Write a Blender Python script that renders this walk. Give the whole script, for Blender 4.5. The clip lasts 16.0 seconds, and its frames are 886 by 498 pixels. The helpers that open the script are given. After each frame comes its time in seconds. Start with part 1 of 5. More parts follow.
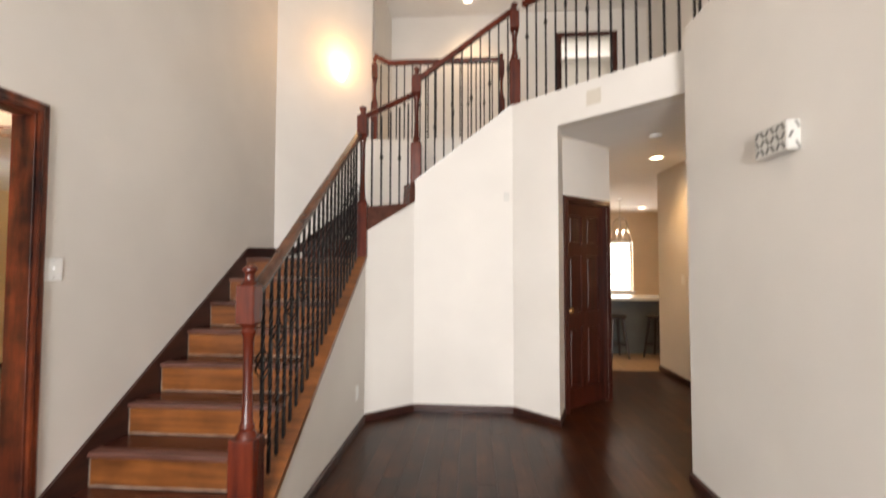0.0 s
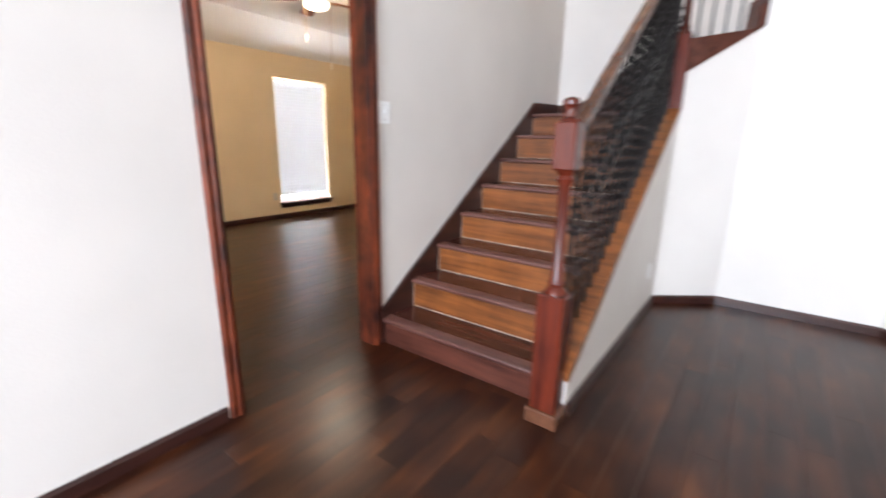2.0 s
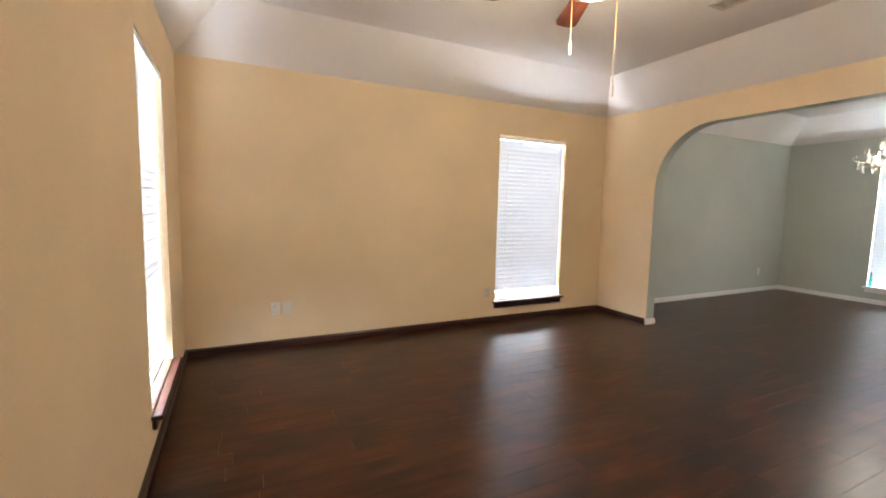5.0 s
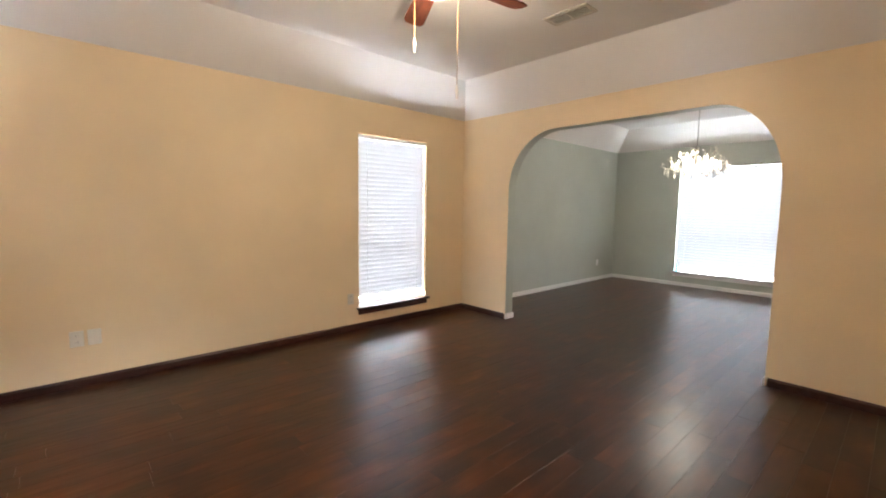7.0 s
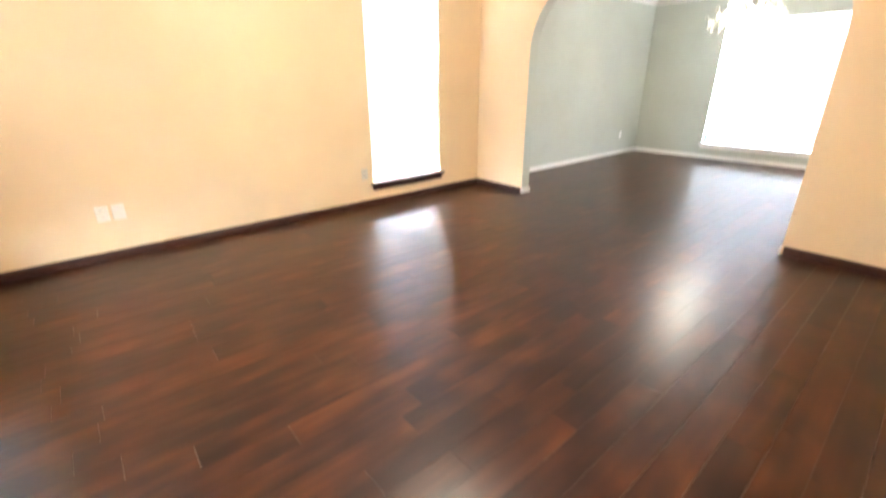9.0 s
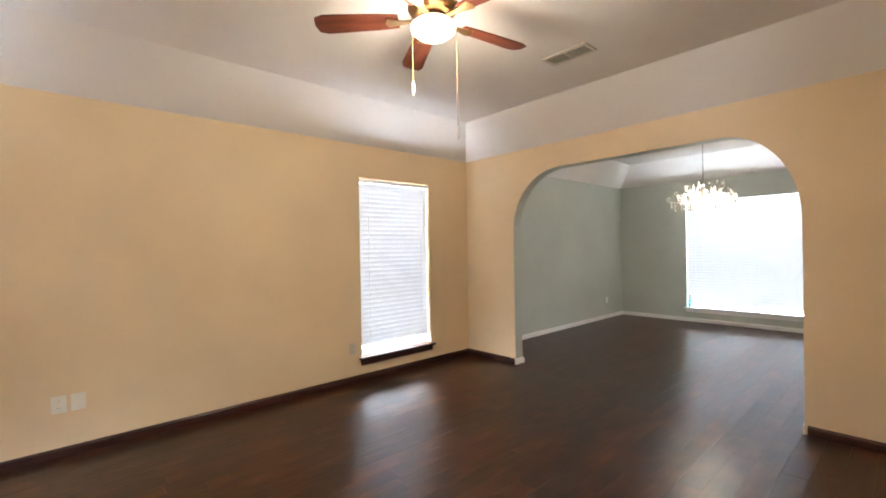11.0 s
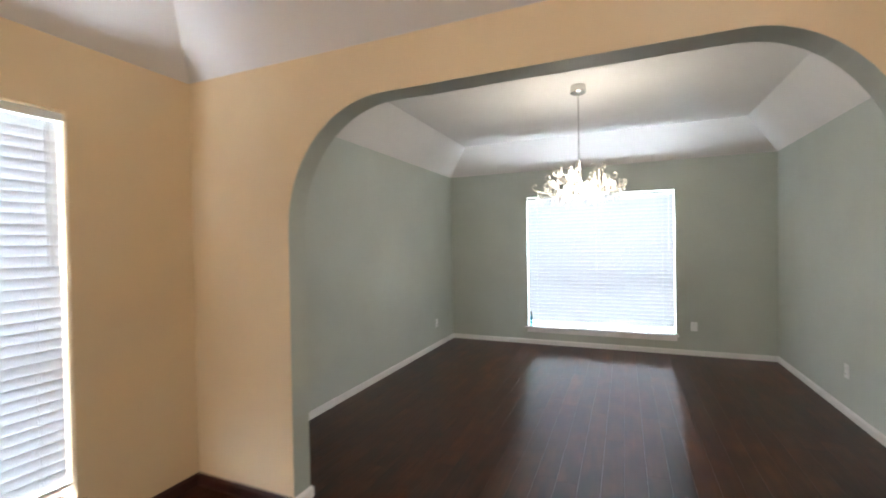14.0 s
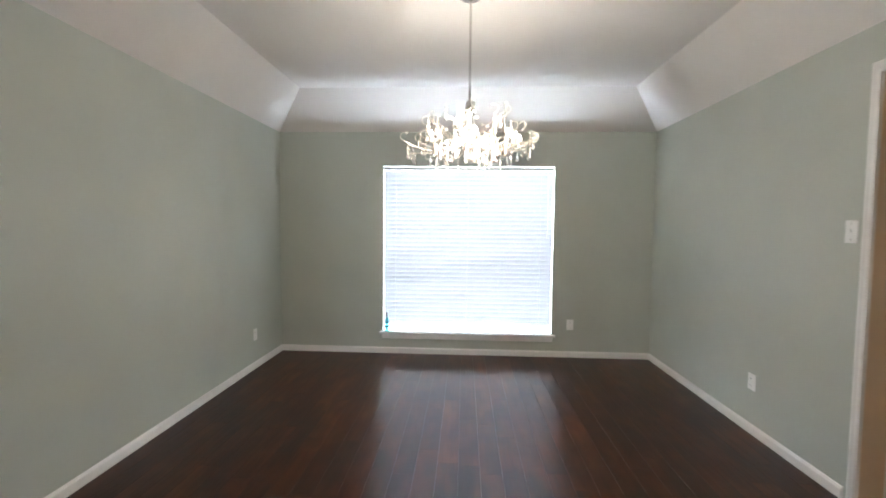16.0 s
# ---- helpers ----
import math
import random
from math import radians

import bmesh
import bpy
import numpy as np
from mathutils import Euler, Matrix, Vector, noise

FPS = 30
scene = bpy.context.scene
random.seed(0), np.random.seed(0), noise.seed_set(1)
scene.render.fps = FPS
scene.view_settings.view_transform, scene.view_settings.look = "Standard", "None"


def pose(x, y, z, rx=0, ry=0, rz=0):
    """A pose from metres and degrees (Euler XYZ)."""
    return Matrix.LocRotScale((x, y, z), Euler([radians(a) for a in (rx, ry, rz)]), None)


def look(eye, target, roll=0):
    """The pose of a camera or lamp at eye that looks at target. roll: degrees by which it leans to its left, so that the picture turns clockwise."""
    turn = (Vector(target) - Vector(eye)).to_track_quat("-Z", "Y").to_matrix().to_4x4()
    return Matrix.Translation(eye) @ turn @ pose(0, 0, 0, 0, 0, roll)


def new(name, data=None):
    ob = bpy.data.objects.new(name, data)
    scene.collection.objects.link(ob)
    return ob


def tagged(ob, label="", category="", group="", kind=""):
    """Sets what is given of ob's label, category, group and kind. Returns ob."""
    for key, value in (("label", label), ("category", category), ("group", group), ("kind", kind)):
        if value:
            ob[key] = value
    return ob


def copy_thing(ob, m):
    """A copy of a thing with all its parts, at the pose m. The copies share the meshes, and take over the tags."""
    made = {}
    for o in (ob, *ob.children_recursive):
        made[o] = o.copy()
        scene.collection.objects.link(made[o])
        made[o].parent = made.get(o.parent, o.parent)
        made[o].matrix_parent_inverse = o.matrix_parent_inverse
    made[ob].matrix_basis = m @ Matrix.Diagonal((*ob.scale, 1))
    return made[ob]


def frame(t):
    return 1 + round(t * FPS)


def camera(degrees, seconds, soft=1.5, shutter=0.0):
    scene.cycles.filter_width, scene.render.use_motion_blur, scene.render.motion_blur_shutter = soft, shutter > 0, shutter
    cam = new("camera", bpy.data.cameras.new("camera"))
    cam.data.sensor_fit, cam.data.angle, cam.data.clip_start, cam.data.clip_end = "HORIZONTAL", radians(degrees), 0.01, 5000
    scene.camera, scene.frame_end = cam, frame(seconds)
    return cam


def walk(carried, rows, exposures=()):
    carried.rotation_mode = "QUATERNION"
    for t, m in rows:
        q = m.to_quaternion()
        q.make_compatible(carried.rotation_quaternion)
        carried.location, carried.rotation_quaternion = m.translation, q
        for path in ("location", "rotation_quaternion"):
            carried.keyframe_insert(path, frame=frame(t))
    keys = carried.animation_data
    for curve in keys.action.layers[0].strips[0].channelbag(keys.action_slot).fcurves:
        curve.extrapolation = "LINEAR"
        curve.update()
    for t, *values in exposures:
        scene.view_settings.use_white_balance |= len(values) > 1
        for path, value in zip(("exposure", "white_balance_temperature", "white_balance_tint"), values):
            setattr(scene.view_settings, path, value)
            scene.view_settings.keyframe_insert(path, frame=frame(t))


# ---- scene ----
cam = camera(92.1, 16.0, soft=1.8, shutter=0.5)
PATH = [
    (0, (-0.549, -0.314, 1.416), (-0.689, 1.679, 1.493), 0.1),
    (0.5, (-0.573, -0.3, 1.346), (-0.767, 1.672, 1.07), -0.1),
    (1, (-0.575, -0.279, 1.304), (-0.886, 1.646, 0.86), -0.3),
    (1.5, (-0.638, -0.24, 1.29), (-1.276, 1.598, 0.826), 0.6),
    (2, (-0.959, -0.046, 1.251), (-2.113, 1.51, 0.754), 1.0),
    (2.5, (-1.286, 0.237, 1.27), (-2.695, 1.579, 0.806), -0.9),
    (3, (-1.609, 0.543, 1.313), (-3.232, 1.647, 0.931), 0.8),
    (3.5, (-2.038, 0.803, 1.296), (-3.78, 1.729, 0.966), 1.4),
    (3.7, (-2.202, 0.894, 1.323), (-3.969, 1.772, 0.998), 0.9),
    (5.8, (-3.124, 1.265, 1.291), (-4.872, 2.233, 1.212), 0.7),
    (6, (-3.087, 1.305, 1.293), (-4.775, 2.374, 1.197), 0.7),
    (6.5, (-3.05, 1.376, 1.33), (-4.604, 2.625, 1.176), 1.0),
    (7, (-3.028, 1.397, 1.33), (-4.495, 2.743, 1.138), 0.8),
    (7.5, (-3.038, 1.415, 1.297), (-4.453, 2.757, 0.854), 0.9),
    (8, (-3.062, 1.411, 1.205), (-4.367, 2.611, 0.28), 0.7),
    (8.5, (-3.056, 1.401, 1.186), (-4.353, 2.54, 0.176), 0.3),
    (9, (-3.065, 1.42, 1.258), (-4.478, 2.632, 0.525), -0.3),
    (9.5, (-3.073, 1.395, 1.358), (-4.589, 2.686, 1.164), 0.3),
    (9.7, (-3.069, 1.417, 1.394), (-4.601, 2.703, 1.415), 0.5),
    (11.8, (-3.412, 1.633, 1.348), (-4.843, 3.031, 1.318), -1.3),
    (12, (-3.518, 1.798, 1.382), (-4.884, 3.259, 1.372), -0.1),
    (12.5, (-3.802, 2.197, 1.389), (-5.012, 3.789, 1.366), 0.5),
    (13, (-4.09, 2.646, 1.379), (-5.167, 4.327, 1.266), -0.6),
    (13.5, (-4.297, 3.142, 1.414), (-5.292, 4.875, 1.331), 0.9),
    (14, (-4.576, 3.583, 1.447), (-5.356, 5.424, 1.42), -1.0),
    (14.5, (-4.757, 4.02, 1.429), (-5.324, 5.938, 1.421), -0.2),
    (15, (-4.899, 4.4, 1.424), (-5.265, 6.367, 1.412), 0.3),
    (15.5, (-4.975, 4.714, 1.43), (-5.041, 6.711, 1.338), -1.7),
    (16, (-4.95, 4.968, 1.422), (-5.049, 6.963, 1.315), 0.6),
]
EXPOSURES = [
    (0.0, -0.12, 8000, 14), (0.5, -0.08, 7500, 14), (1.0, 0.0, 7000, 13), (1.5, 0.22, 6700, 12), (2.0, 0.3, 6600, 13), (3.0, 0.4, 6400, 12), (3.7, 0.36, 6400, 12),
    (5.8, 0.3, 6400, 10), (7.5, 0.4, 6300, 10), (8.0, 0.1, 6300, 10), (8.5, 1.15, 6200, 9), (9.0, 1.7, 6100, 9), (9.5, 1.6, 6100, 9), (9.7, 1.2, 6200, 10),
    (11.0, 0.35, 6300, 10), (12.0, 0.35, 6300, 10), (13.0, 0.3, 6300, 10), (13.5, 0.18, 6200, 10), (14.5, 0.35, 5900, 8), (15.5, 0.48, 5900, 9), (16.0, 0.3, 6000, 10)]
walk(cam, [(t, look(eye, target, roll)) for t, eye, target, roll in PATH], EXPOSURES)

def tone(seq):
    return (*seq, 1.0)


# ---------------------------------------------------------------- light
world = bpy.data.worlds.new("sky")
scene.world = world
world.use_nodes = True
wn = world.node_tree.nodes
sky = wn.new("ShaderNodeTexSky")
sky.sky_type = "NISHITA"
sky.sun_disc = False
sky.sun_elevation, sky.sun_rotation = radians(50), radians(160)
wn["Background"].inputs["Strength"].default_value = 0.1
world.node_tree.links.new(sky.outputs[0], wn["Background"].inputs["Color"])

sun_data = bpy.data.lights.new("sun", "SUN")
sun_data.energy, sun_data.angle, sun_data.color = 1.0, radians(12), (1.0, 0.96, 0.9)
sun = new("sun", sun_data)
sun.matrix_world = pose(0, 0, 20, 40, 0, 20)


def area_light(name, eye, target, w, h, watts, colour):
    data = bpy.data.lights.new(name, "AREA")
    data.shape, data.size, data.size_y, data.energy, data.color = "RECTANGLE", w, h, watts, colour
    ob = new(name, data)
    ob.matrix_world = look(eye, target)
    return ob


def point_light(name, place, watts, colour, radius=0.04):
    data = bpy.data.lights.new(name, "POINT")
    data.energy, data.color, data.shadow_soft_size = watts, colour, radius
    ob = new(name, data)
    ob.location = place
    return ob


def spot_light(name, place, watts, colour, degrees=120, radius=0.05):
    data = bpy.data.lights.new(name, "SPOT")
    data.energy, data.color, data.shadow_soft_size, data.spot_size, data.spot_blend = watts, colour, radius, radians(degrees), 1.0
    ob = new(name, data)
    ob.location = place
    return ob


DAY = (0.86, 0.93, 1.0)
ENTRY = (0.76, 0.86, 1.0)
WARM = (1.0, 0.72, 0.42)
# daylight in the window openings
area_light("west_window_daylight", (-7.13, 4.285, 1.17), (-5, 4.285, 1.17), 0.90, 1.72, 670, DAY)
area_light("front_window_daylight", (-5.835, 0.65, 1.17), (-5.835, 3, 1.17), 0.79, 1.72, 690, DAY)
area_light("dining_window_daylight", (-4.915, 9.79, 1.16), (-4.915, 6, 1.16), 1.82, 1.70, 1900, DAY)
# the next two fill unseen openings, assumed from the daylight on the niche
area_light("unseen_window_daylight", (-0.9, -4.86, 3.4), (-0.9, 3, 2.6), 2.6, 2.6, 160, ENTRY)
area_light("unseen_door_daylight", (-1.0, -4.86, 1.1), (-1.0, 3, 1.1), 1.5, 1.7, 500, ENTRY)
area_light("kitchen_window_daylight", (2.85, 10.14, 1.4), (2.85, 6, 1.4), 0.7, 1.15, 40, DAY)
# no window here: a bare panel gives the pale glow in the upper doorway
area_light("upper_doorway_light_panel", (1.25, 7.9, 4.83), (1.25, 6, 4.83), 1.6, 1.1, 16, DAY)
# lamps
point_light("fan_lamp", (-4.92, 3.05, 2.40), 46, (1.0, 0.85, 0.66), 0.22)
point_light("chandelier_lamp", (-4.93, 7.5, 1.92), 46, (1.0, 0.88, 0.72), 0.25)
point_light("sconce_lamp", (-2.0, 4.54, 3.98), 9, (1.0, 0.58, 0.24), 0.05)
spot_light("hall_downlight_lamp", (1.595, 4.80, 2.60), 65, (1.0, 0.66, 0.34), 140, 0.14)
spot_light("nook_downlight_lamp", (2.6, 8.3, 2.6), 200, (1.0, 0.82, 0.6))
# no fixture here: added to brighten the kitchen behind the pass-through
spot_light("kitchen_fill_lamp", (-1.6, 7.7, 2.6), 420, (1.0, 0.88, 0.72), 150)
spot_light("gallery_downlight_lamp", (-0.62, 5.95, 5.34), 45, (1.0, 0.7, 0.42))

# ---------------------------------------------------------------- materials


def material(name):
    mat = bpy.data.materials.new(name)
    mat.use_nodes = True
    nt = mat.node_tree
    return mat, nt, nt.nodes["Principled BSDF"]


def ramp(nt, stops):
    node = nt.nodes.new("ShaderNodeValToRGB")
    els = node.color_ramp.elements
    els[0].position, els[0].color = stops[0][0], tone(stops[0][1])
    els[1].position, els[1].color = stops[-1][0], tone(stops[-1][1])
    for p, c in stops[1:-1]:
        els.new(p).color = tone(c)
    return node


def coords(nt, scale=(1, 1, 1)):
    tc = nt.nodes.new("ShaderNodeTexCoord")
    mp = nt.nodes.new("ShaderNodeMapping")
    mp.inputs["Scale"].default_value = scale
    nt.links.new(tc.outputs["Object"], mp.inputs["Vector"])
    return mp


def noise_tex(nt, vec, scale, detail=4.0, rough=0.5):
    n = nt.nodes.new("ShaderNodeTexNoise")
    n.inputs["Scale"].default_value, n.inputs["Detail"].default_value, n.inputs["Roughness"].default_value = scale, detail, rough
    nt.links.new(vec.outputs["Vector"], n.inputs["Vector"])
    return n


def bump(nt, bsdf, src, strength, distance):
    b = nt.nodes.new("ShaderNodeBump")
    b.inputs["Strength"].default_value, b.inputs["Distance"].default_value = strength, distance
    nt.links.new(src, b.inputs["Height"])
    nt.links.new(b.outputs["Normal"], bsdf.inputs["Normal"])
    return b


def paint(name, colour, rough=0.6, spread=0.05, peel=0.12):
    """Rolled wall paint: faint patches, orange-peel relief."""
    mat, nt, bsdf = material(name)
    v = coords(nt)
    big = noise_tex(nt, v, 1.3, 3)
    a = [c * (1 - spread) for c in colour]
    b = [min(1, c * (1 + spread)) for c in colour]
    r = ramp(nt, [(0.3, a), (0.7, b)])
    nt.links.new(big.outputs["Fac"], r.inputs["Fac"])
    nt.links.new(r.outputs["Color"], bsdf.inputs["Base Color"])
    bsdf.inputs["Roughness"].default_value = rough
    fine = noise_tex(nt, v, 95, 2)
    bump(nt, bsdf, fine.outputs["Fac"], peel, 0.004)
    return mat


def wood(name, dark, light, rough=0.3, axis=2, scale=1.0, gloss=0.5, streak=7.0, blotch=0.35, spots=4.0):
    """Stained wood: streaks along one axis, blotches, fine grain."""
    mat, nt, bsdf = material(name)
    st = [streak * scale, streak * scale, streak * scale]
    st[axis] = 0.7 * scale
    v = coords(nt, st)
    n1 = noise_tex(nt, v, 2.2, 6, 0.62)
    v2 = coords(nt)
    n2 = noise_tex(nt, v2, spots, 4, 0.6)
    info = nt.nodes.new("ShaderNodeObjectInfo")
    mix = nt.nodes.new("ShaderNodeMath")
    mix.operation = "MULTIPLY_ADD"
    nt.links.new(n2.outputs["Fac"], mix.inputs[0])
    mix.inputs[1].default_value = blotch
    nt.links.new(n1.outputs["Fac"], mix.inputs[2])
    add = nt.nodes.new("ShaderNodeMath")
    add.operation = "MULTIPLY_ADD"
    nt.links.new(info.outputs["Random"], add.inputs[0])
    add.inputs[1].default_value = 0.12
    nt.links.new(mix.outputs[0], add.inputs[2])
    mid = [(a + b) / 2 for a, b in zip(dark, light)]
    lift = (blotch - 0.35) * 0.5
    r = ramp(nt, [(0.52 + lift, dark), (0.72 + lift, mid), (min(1.0, 0.98 + lift), light)])
    nt.links.new(add.outputs[0], r.inputs["Fac"])
    nt.links.new(r.outputs["Color"], bsdf.inputs["Base Color"])
    bsdf.inputs["Roughness"].default_value = rough
    bsdf.inputs["Specular IOR Level"].default_value = gloss
    v3s = [90.0, 90.0, 90.0]
    v3s[axis] = 5.0
    v3 = coords(nt, v3s)
    n3 = noise_tex(nt, v3, 1.0, 3)
    bump(nt, bsdf, n3.outputs["Fac"], 0.18, 0.002)
    return mat


def floor_planks_material():
    """Hand-scraped dark engineered boards with a satin finish."""
    mat, nt, bsdf = material("dark_scraped_floorboards")
    geo = nt.nodes.new("ShaderNodeNewGeometry")
    info = nt.nodes.new("ShaderNodeObjectInfo")
    tot = nt.nodes.new("ShaderNodeMath")
    tot.operation = "ADD"
    nt.links.new(geo.outputs["Random Per Island"], tot.inputs[0])
    nt.links.new(info.outputs["Random"], tot.inputs[1])
    fr = nt.nodes.new("ShaderNodeMath")
    fr.operation = "FRACT"
    nt.links.new(tot.outputs[0], fr.inputs[0])
    # world position with a shift for each board
    shift = nt.nodes.new("ShaderNodeCombineXYZ")
    k = nt.nodes.new("ShaderNodeMath")
    k.operation = "MULTIPLY"
    k.inputs[1].default_value = 37.0
    nt.links.new(fr.outputs[0], k.inputs[0])
    nt.links.new(k.outputs[0], shift.inputs["Y"])
    pos = nt.nodes.new("ShaderNodeVectorMath")
    nt.links.new(geo.outputs["Position"], pos.inputs[0])
    nt.links.new(shift.outputs[0], pos.inputs[1])

    def mapped(scale):
        mp = nt.nodes.new("ShaderNodeMapping")
        mp.inputs["Scale"].default_value = scale
        nt.links.new(pos.outputs[0], mp.inputs["Vector"])
        return mp
    grain = noise_tex(nt, mapped((13, 0.9, 5)), 2.0, 2, 0.4)
    blot = noise_tex(nt, mapped((3.2, 1.6, 3)), 2.0, 1)
    s1 = nt.nodes.new("ShaderNodeMath")
    s1.operation = "MULTIPLY_ADD"
    nt.links.new(fr.outputs[0], s1.inputs[0])
    s1.inputs[1].default_value = 0.18
    gk = nt.nodes.new("ShaderNodeMath")
    gk.operation = "MULTIPLY"
    gk.inputs[1].default_value = 0.32
    nt.links.new(grain.outputs["Fac"], gk.inputs[0])
    nt.links.new(gk.outputs[0], s1.inputs[2])
    s2 = nt.nodes.new("ShaderNodeMath")
    s2.operation = "MULTIPLY_ADD"
    nt.links.new(blot.outputs["Fac"], s2.inputs[0])
    s2.inputs[1].default_value = 0.8
    nt.links.new(s1.outputs[0], s2.inputs[2])
    r = ramp(nt, [(0.36, (0.011, 0.0036, 0.0024)), (0.58, (0.027, 0.0075, 0.0035)), (0.78, (0.057, 0.0165, 0.0058)), (1.0, (0.115, 0.036, 0.0115))])
    nt.links.new(s2.outputs[0], r.inputs["Fac"])
    nt.links.new(r.outputs["Color"], bsdf.inputs["Base Color"])
    rr = nt.nodes.new("ShaderNodeMapRange")
    rr.inputs["To Min"].default_value, rr.inputs["To Max"].default_value = 0.28, 0.31
    nt.links.new(blot.outputs["Fac"], rr.inputs["Value"])
    nt.links.new(rr.outputs[0], bsdf.inputs["Roughness"])
    bsdf.inputs["Specular IOR Level"].default_value = 0.32
    scrape = noise_tex(nt, mapped((20, 3.0, 5)), 1.4, 1)
    bump(nt, bsdf, scrape.outputs["Fac"], 0.28, 0.004)
    return mat


def plain(name, colour, rough=0.4, metal=0.0, vary=0.06, scale=25.0, relief=0.05):
    mat, nt, bsdf = material(name)
    v = coords(nt)
    n = noise_tex(nt, v, scale, 4)
    r = ramp(nt, [(0.3, [c * (1 - vary) for c in colour]), (0.7, [min(1, c * (1 + vary)) for c in colour])])
    nt.links.new(n.outputs["Fac"], r.inputs["Fac"])
    nt.links.new(r.outputs["Color"], bsdf.inputs["Base Color"])
    bsdf.inputs["Roughness"].default_value, bsdf.inputs["Metallic"].default_value = rough, metal
    if relief:
        bump(nt, bsdf, n.outputs["Fac"], relief, 0.002)
    return mat


def glowing(name, colour, strength):
    mat, nt, bsdf = material(name)
    bsdf.inputs["Base Color"].default_value = tone((0.9, 0.88, 0.84))
    bsdf.inputs["Emission Color"].default_value = tone(colour)
    bsdf.inputs["Emission Strength"].default_value = strength
    bsdf.inputs["Roughness"].default_value = 0.3
    return mat


def clear(name, colour, rough=0.02, ior=1.45):
    mat, nt, bsdf = material(name)
    bsdf.inputs["Base Color"].default_value = tone(colour)
    bsdf.inputs["Transmission Weight"].default_value = 1.0
    bsdf.inputs["Roughness"].default_value, bsdf.inputs["IOR"].default_value = rough, ior
    return mat


def slat_material():
    """White faux-wood slats that let some daylight through."""
    mat, nt, bsdf = material("white_blind_slats")
    bsdf.inputs["Base Color"].default_value = tone((0.74, 0.74, 0.75))
    bsdf.inputs["Roughness"].default_value = 0.45
    tr = nt.nodes.new("ShaderNodeBsdfTranslucent")
    tr.inputs["Color"].default_value = tone((0.88, 0.9, 0.93))
    mix = nt.nodes.new("ShaderNodeMixShader")
    mix.inputs["Fac"].default_value = 0.14
    out = nt.nodes["Material Output"]
    nt.links.new(bsdf.outputs[0], mix.inputs[1])
    nt.links.new(tr.outputs[0], mix.inputs[2])
    nt.links.new(mix.outputs[0], out.inputs["Surface"])
    return mat


M_FLOOR = floor_planks_material()
M_YELLOW = paint("tan_yellow_wall_paint", (0.79, 0.615, 0.39))
M_GREEN = paint("sage_green_wall_paint", (0.50, 0.53, 0.475))
M_WHITE = paint("warm_white_wall_paint", (0.73, 0.69, 0.64))
M_CEIL = paint("white_ceiling_paint", (0.80, 0.77, 0.74), 0.8, 0.03, 0.4)
M_BEIGE = paint("beige_kitchen_paint", (0.66, 0.52, 0.37))
M_DARKTRIM = wood("dark_stained_trim", (0.018, 0.007, 0.006), (0.06, 0.02, 0.014), 0.3, 1)
M_DARKTRIM_X = wood("dark_stained_trim_across", (0.018, 0.007, 0.006), (0.06, 0.02, 0.014), 0.3, 0)
M_CASING = wood("red_brown_stained_casing", (0.018, 0.005, 0.004), (0.20, 0.040, 0.014), 0.36, 2, 1.0, 0.5, 5.0, 0.6, 9.0)
M_NEWEL = wood("mahogany_stained_newel", (0.025, 0.005, 0.004), (0.15, 0.024, 0.010), 0.24, 2, 1.0, 0.4)
M_TREAD = wood("dark_mahogany_treads", (0.034, 0.011, 0.008), (0.125, 0.040, 0.026), 0.22, 0)
M_RISER = wood("honey_brown_risers", (0.075, 0.023, 0.008), (0.26, 0.086, 0.024), 0.28, 0, 1.0, 0.5, 12.0, 0.5, 6.0)
# red-brown nosing, its colour lightened for the pinkish sheen on the tread fronts
M_NOSE = wood("satin_red_brown_nosing", (0.055, 0.020, 0.016), (0.17, 0.070, 0.052), 0.34, 0, 1.0, 0.6)
M_RAIL = wood("brown_stained_handrail", (0.05, 0.018, 0.010), (0.14, 0.055, 0.028), 0.26, 1)
M_DOOR = wood("dark_red_panel_door", (0.020, 0.004, 0.0025), (0.070, 0.013, 0.006), 0.32, 2, 1.0, 0.35)
M_IRON = plain("black_wrought_iron", (0.018, 0.016, 0.016), 0.42, 0.7, 0.2, 60)
M_WTRIM = plain("white_gloss_trim", (0.86, 0.85, 0.83), 0.3, 0, 0.03, 12, 0.03)
M_PLASTIC = plain("white_plastic", (0.88, 0.88, 0.86), 0.35, 0, 0.02, 30, 0.0)
M_ALMOND = plain("almond_plastic", (0.62, 0.56, 0.47), 0.4, 0, 0.02, 30, 0.0)
M_IVORY = plain("ivory_plastic", (0.82, 0.77, 0.68), 0.35, 0, 0.02, 30, 0.0)
M_SLOT = plain("dark_slots", (0.012, 0.011, 0.011), 0.6, 0, 0.1, 30, 0.0)
M_SLAT = slat_material()
M_VINYL = plain("white_vinyl_window", (0.8, 0.8, 0.8), 0.4, 0, 0.03, 20, 0.0)
M_GLASS = clear("window_glass", (1, 1, 1))
M_CRYSTAL = clear("crystal", (1.0, 0.97, 0.9), 0.0, 1.5)
M_GOLD = plain("champagne_gold", (0.95, 0.88, 0.79), 0.38, 1.0, 0.06, 60)
M_CHROME = plain("brushed_nickel", (0.62, 0.60, 0.57), 0.25, 1.0, 0.04, 60)
M_BRASS = plain("antique_brass", (0.42, 0.25, 0.11), 0.32, 1.0, 0.1, 50)
M_BLADE = wood("walnut_fan_blade", (0.06, 0.016, 0.009), (0.19, 0.05, 0.024), 0.6, 0, 1.0, 0.2)
